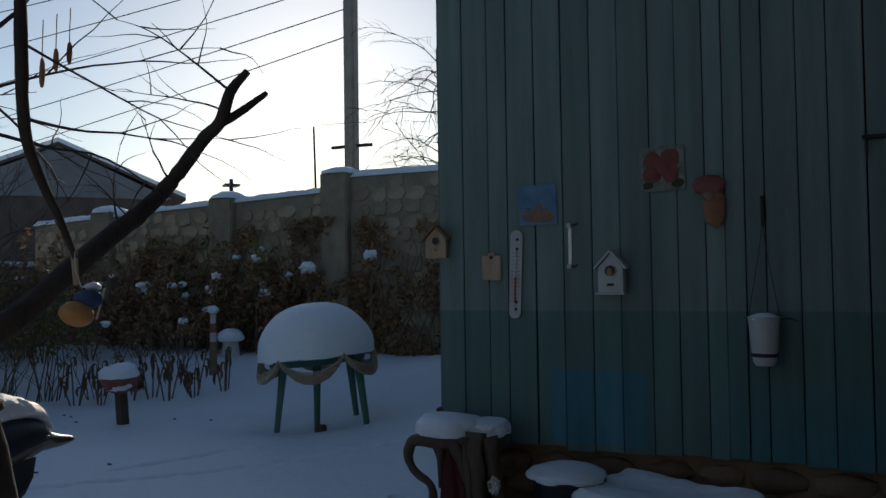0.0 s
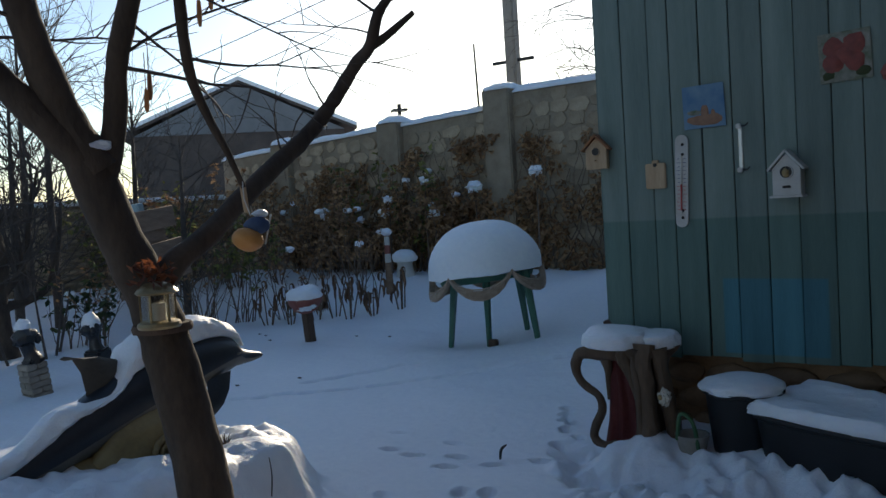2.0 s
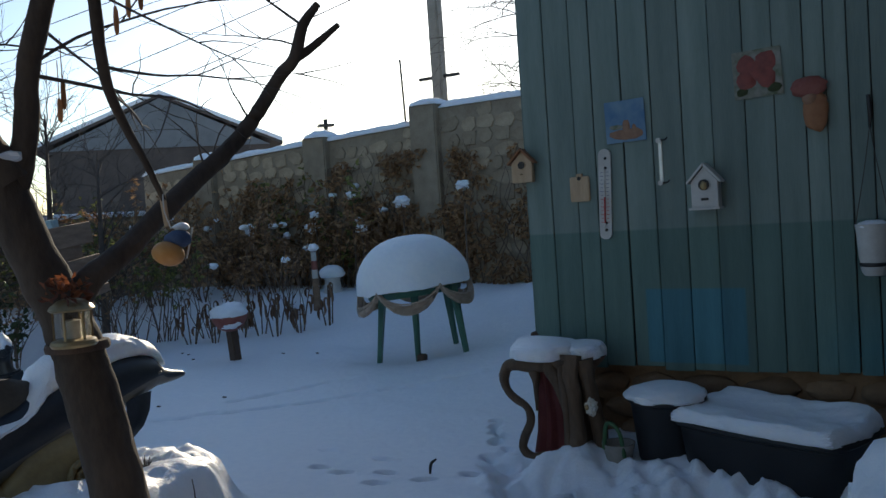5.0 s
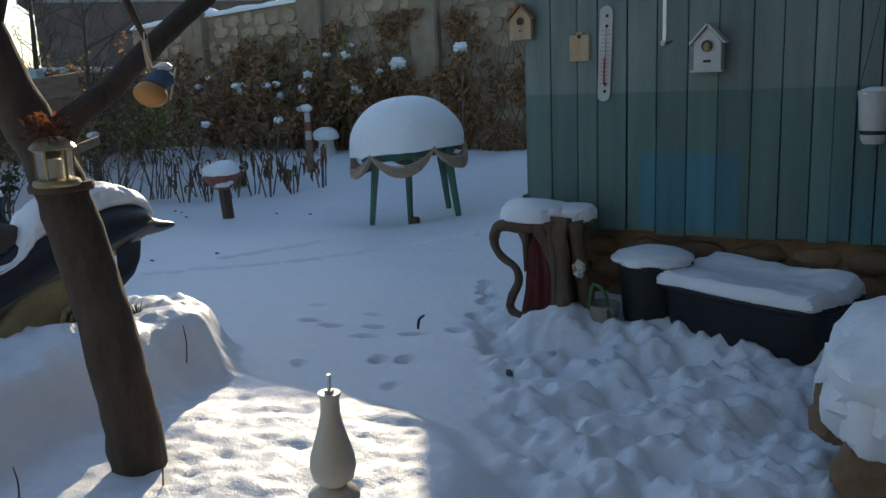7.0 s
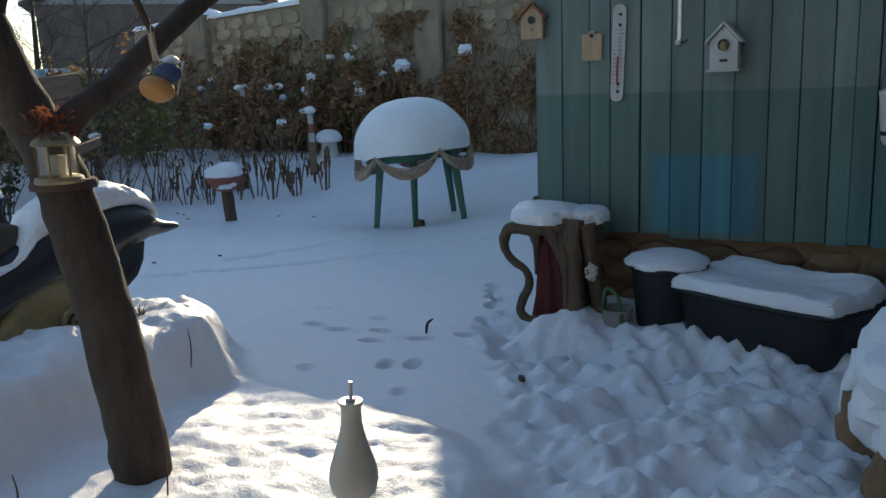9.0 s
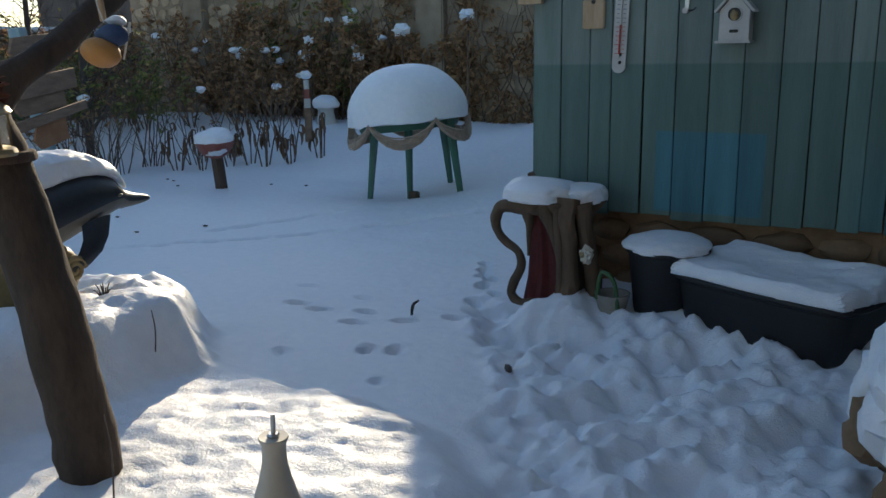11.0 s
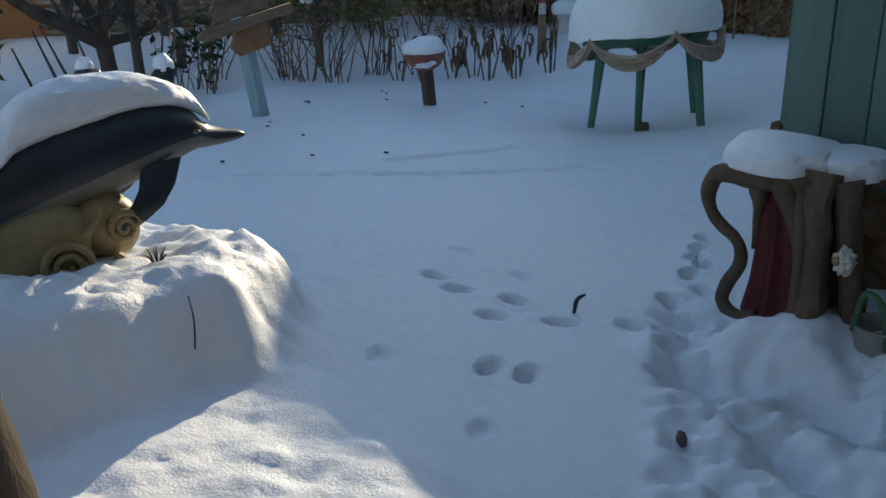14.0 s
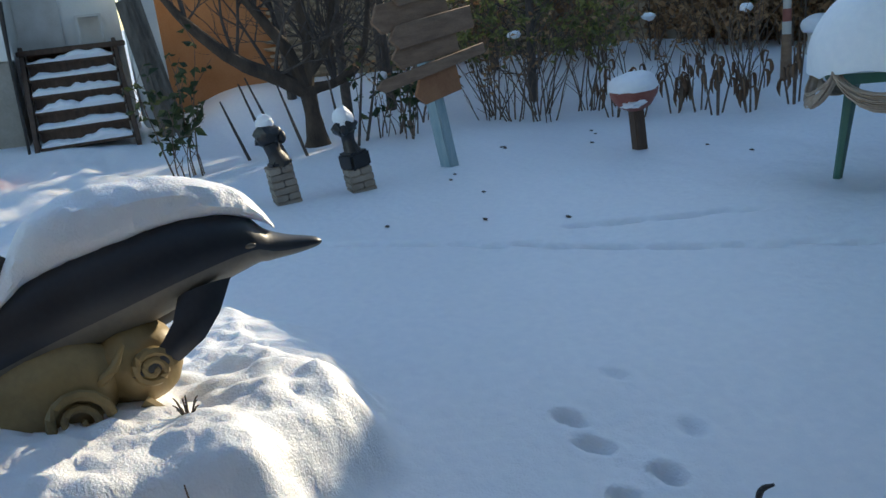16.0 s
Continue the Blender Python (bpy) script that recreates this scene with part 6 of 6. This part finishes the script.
    # brown thicket before the wall
    for k in range(22):
        rx = random.Random(200 + k)
        x = -11.3 + 0.24 * k + rx.uniform(-0.2, 0.2)
        y = 8.6 + rx.uniform(-0.3, 0.85) if k > 7 else 7.0 + rx.uniform(-0.6, 1.6)
        if abs(x + 6.8) < 0.55:
            y = 9.35
        shrub("thicket_shrub", x, y, rx.uniform(1.2, 1.85), 0.45, 10, 5, DRYLEAF if k % 6 else GREENLEAF, "tangled brown winter shrub before the stone wall", 300 + k, 0.09, 0.22, "shrubs along the wall", snow=rx.randrange(3))
    for k, (x, y, h) in enumerate([(-8.3, 6.2, 1.5), (-8.6, 5.8, 1.4), (-8.1, 6.7, 1.4)]):
        shrub("yellow_green_bush", x, y, h, 0.45, 11, 8, GREENLEAF, "leafy bush with yellow-green leaves", 400 + k, 0.07, 0.5, "leafy bushes")
    for k, (x, y, h) in enumerate([(-8.05, 2.42, 1.3), (-7.95, 2.3, 0.9), (-8.3, 4.3, 0.9), (-7.9, 4.45, 0.8)]):
        shrub("rose_bush", x, y, h, 0.2, 4, 3, DARKGREEN, "thin rose bush with dark green leaves in snow", 420 + k, 0.1, 0.3, "green rose bushes")
    # twiggy trees on the far left
    for k, (x, y, h) in enumerate([(-9.6, 4.9, 3.9), (-10.4, 3.9, 4.2), (-9.2, 6.6, 2.6), (-11.0, 5.3, 4.0), (-10.6, 6.8, 3.0), (-9.4, 4.3, 3.0)]):
        rnd = random.Random(500 + k)
        z = hz(x, y)
        t = empty("bare_tree", (x, y, z), "slender bare tree full of fine twigs", "tree", "bare trees")
        part("trunk", tube(bm_new(), [(x, y, z - 0.05, 0.06), (x + 0.05, y, z + h * 0.4, 0.045), (x, y + 0.1, z + h, 0.012)], 8, 5, 0.15), TWIG, t)
        b = bm_new()
        for j in range(46):
            s = rnd.uniform(0.1, 0.97)
            twigs(b, (x + 0.02, y + 0.1 * s, z + h * s), (rnd.uniform(-1, 1), rnd.uniform(-1, 1), rnd.uniform(0.2, 1.1)), rnd.uniform(0.6, 1.1), 0.012, rnd, 2, n=3)
        tagged(part("twig_clump", b, TWIG, t), kind="stuff")
    # evergreen at the shed's back corner
    shrub("evergreen_shrub", -2.35, 7.5, 0.75, 0.7, 16, 7, DARKGREEN, "small dark evergreen shrub beside the shed", 450, 0.08, 0.1)
    # hanging-branched tree behind the wall
    rnd = random.Random(77)
    t = empty("weeping_tree", (-5.6, 12.8, 0), "bare weeping tree beyond the wall", "tree")
    part("trunk", tube(bm_new(), [(-5.3, 12.8, 0, 0.14), (-5.25, 12.8, 3, 0.1), (-5.3, 12.7, 5.6, 0.05)], 9, 4, 0.12), TWIG, t)
    b = bm_new()
    for j in range(40):
        s = rnd.uniform(2.4, 5.5)
        twigs(b, (-5.27, 12.8, s), (rnd.uniform(-1.1, 0.5), rnd.uniform(-1, 1), rnd.uniform(-0.2, 0.8)), rnd.uniform(0.8, 1.6), 0.016, rnd, 2, 0.5, n=3)
    tagged(part("twig_clump", b, TWIG, t), kind="stuff")
    # stone mushroom and striped stake
    m = empty("stone_mushroom", (-6.85, 8.75, hz(-6.85, 8.75)), "white garden mushroom capped with snow", "ornament")
    z = hz(-6.85, 8.75) - 0.05
    part("stem", revolve(bm_new(), [(0.17, 0), (0.13, 0.08), (0.11, 0.22), (0.13, 0.28)], (-6.85, 8.75, z), 20, wob=0.05), WHITEPAINT, m)
    part("cap", blob(bm_new(), (-6.85, 8.75, z + 0.32), (0.19, 0.19, 0.13), 3, 0.1, 1.5, 2, flat=-0.4), SNOW, m)
    s = empty("striped_stake", (-6.5, 7.95, hz(-6.5, 7.95)), "red and white striped garden stake with snowy top", "ornament")
    z = hz(-6.5, 7.95) - 0.05
    for k in range(7):
        part("band", revolve(bm_new(), [(0.056 - 0.003 * k, 0), (0.056 - 0.003 * k, 0.118)], (-6.5, 7.95, z + 0.12 * k), 14), RUST if k == 5 else (WHITEPAINT if k > 3 else WOODGREY), s)
    part("knob", blob(bm_new(), (-6.5, 7.95, z + 0.9), (0.075, 0.075, 0.055), 3, 0.15, 2, 1), SNOW, s)
    # snowy ornaments along the wall
    rnd = random.Random(15)
    for k, (x, z) in enumerate([(-8.15, 1.2), (-7.6, 1.0), (-7.35, 1.5), (-6.6, 1.75), (-6.45, 1.25), (-5.9, 1.6), (-4.75, 1.75), (-8.7, 1.35), (-8.4, 0.95), (-7.5, 1.3)]):
        y = 9.0 + 0.3 * rnd.random()
        o = empty("dry_flower", (x, y, hz(x, y)), "withered tall flower head topped with snow", "dry flower", "snowy flower heads")
        part("stalk", tube(bm_new(), [(x, y, hz(x, y) - 0.1, 0.012), (x + 0.02, y, z, 0.01)], 6, 1), DRYSTEM, o)
        b = bm_new()
        for j in range(70):
            q = Vector((x + rnd.gauss(0, 0.07), y + rnd.gauss(0, 0.07), z - abs(rnd.gauss(0, 0.16))))
            leaf(b, q, (rnd.uniform(-1, 1), rnd.uniform(-1, 1), rnd.uniform(-1.2, 0.2)), rnd.uniform(0.06, 0.13), rnd)
        tagged(part("withered_head", b, DRYLEAF, o, smooth=False), kind="stuff")
        w = rnd.uniform(0.6, 1.15)
        part("cap", blob(bm_new(), (x, y, z + 0.02), (0.11 * w, 0.1 * w, 0.085 * w), 3, 0.55, 2, k + 20), SNOW, o)
    # small litter on the snow
    thing("fir_cone", blob(bm_new(), (-0.86, 2.58, hz(-0.86, 2.58) + 0.01), (0.015, 0.036, 0.013), 3, 0.3, 4, 2, rot=Matrix.Rotation(0.7, 4, "Z")), TWIG, "dark fir cone lying on the snow", "cone")
    thing("feather", tube(bm_new(), [(-1.665, 3.04, hz(-1.665, 3.04) - 0.005, 0.006), (-1.66, 3.05, 0.04, 0.009), (-1.635, 3.07, 0.065, 0.004)], 6, 4), DARKMETAL, "small curled dark leaf standing in the snow", "leaf")
    for k, (x, y, h) in enumerate([(-2.0, 1.665, 0.17), (-1.3, 0.92, 0.26), (-1.62, 0.62, 0.13)]):
        thing("dry_twig", tube(bm_new(), [(x, y, hz(x, y) - 0.03, 0.003), (x + 0.005, y + 0.01, hz(x, y) + h * 0.5, 0.003), (x, y + 0.005, hz(x, y) + h, 0.002)], 5, 3), TWIG, "thin dry twig standing in the snow", "twig", "dry twigs")
    rnd = random.Random(44)
    b = bm_new()
    x, y = -2.36, 1.72
    z = hz(x, y)
    for j in range(9):
        dx, dy, h = rnd.uniform(-0.03, 0.03), rnd.uniform(-0.035, 0.035), rnd.uniform(0.015, 0.055)
        tube(b, [(x + dx * 0.2, y + dy * 0.2, z - 0.02, 0.003), (x + dx * 0.7, y + dy * 0.7, z + h * 0.7, 0.0028), (x + dx, y + dy, z + h, 0.0012)], 5, 2)
    thing("dry_sprig", b, TWIG, "dark dry sprig sticking out of the snow mound", "twig", "dry twigs")
    x, y = -8.7, 0.52
    z = hz(x, y)
    c = empty("crate", (x, y, z), "small red plastic crate half sunk in snow", "crate")
    for k in range(4):
        m = Matrix.Translation((x, y, z + 0.07)) @ Matrix.Rotation(math.pi / 2 * k + 0.3, 4, "Z")
        for zz in (-0.03, 0.03, 0.09):
            bm = box(bm_new(), (0.15, 0, zz), (0.015, 0.3, 0.042), bevel=0.004)
            bm.transform(m)
            part("slat", bm, REDPAINT, c)
        bm = box(bm_new(), (0.15, 0.15, 0.03), (0.03, 0.03, 0.17), bevel=0.005)
        bm.transform(m)
        part("corner_post", bm, REDPAINT, c)
    for k in range(14):
        rx = random.Random(600 + k)
        x, y = rx.uniform(-7.2, -4.2), rx.uniform(3.0, 6.3)
        thing("fallen_leaf", blob(bm_new(), (x, y, hz(x, y) + 0.008), (0.022, 0.013, 0.006), 2, 0.5, 3, k), TWIG, "small dead leaf on the snow", "leaf", "fallen leaves")


def build_vines():
    """Dry climbing growth matted over the stone wall."""
    rnd = random.Random(71)
    for k, (x0, x1, top, n) in enumerate([(-11.0, -9.3, 2.0, 900), (-9.4, -7.9, 2.2, 1300), (-8.0, -6.4, 2.3, 1500), (-6.6, -5.0, 2.4, 1500), (-5.2, -3.4, 2.3, 1300)]):
        v = empty("climbing_vine", ((x0 + x1) / 2, WALL_Y - 0.1, hz((x0 + x1) / 2, WALL_Y - 0.1)), "matted dry brown climber on the stone wall", "vine", "climbers on the wall")
        bs, bl = bm_new(), bm_new()
        for j in range(16):
            x, z = rnd.uniform(x0, x1), 0.25
            pts = [(x, WALL_Y - 0.08, z, 0.012)]
            while z < top * rnd.uniform(0.75, 1.05):
                z += 0.22
                x += rnd.uniform(-0.16, 0.16)
                pts.append((x, WALL_Y - rnd.uniform(0.06, 0.11), z, max(0.003, 0.012 - 0.004 * z)))
            if len(pts) > 2:
                tube(bs, pts, 4, 2)
        done = 0
        while done < n:
            x, z = rnd.uniform(x0, x1), rnd.uniform(0.35, top)
            if noise.noise((x * 1.7, z * 1.9, 3.0)) + 0.5 * noise.noise((x * 5, z * 5, 1.0)) < 0.55 * z / top - 0.38:
                continue
            done += 1
            leaf(bl, (x, WALL_Y - rnd.uniform(0.05, 0.2), z), (rnd.uniform(-1, 1), rnd.uniform(-0.8, 0.2), rnd.uniform(-1.2, 0.2)), rnd.uniform(0.06, 0.13), rnd)
        tagged(part("stem_clump", bs, DRYSTEM, v), kind="stuff")
        tagged(part("foliage", bl, DRYLEAF, v, smooth=False), kind="stuff")


wall_north = build_wall()
build_shed()
build_shade_walls()
build_shed_things()
build_table()
build_dolphin()
build_tree()
build_turned_post()
build_pots()
dome_feeder()
build_sign()
build_busts()
build_house()
build_gable_house()
build_plants()
build_vines()
lay_stones(wall_north)
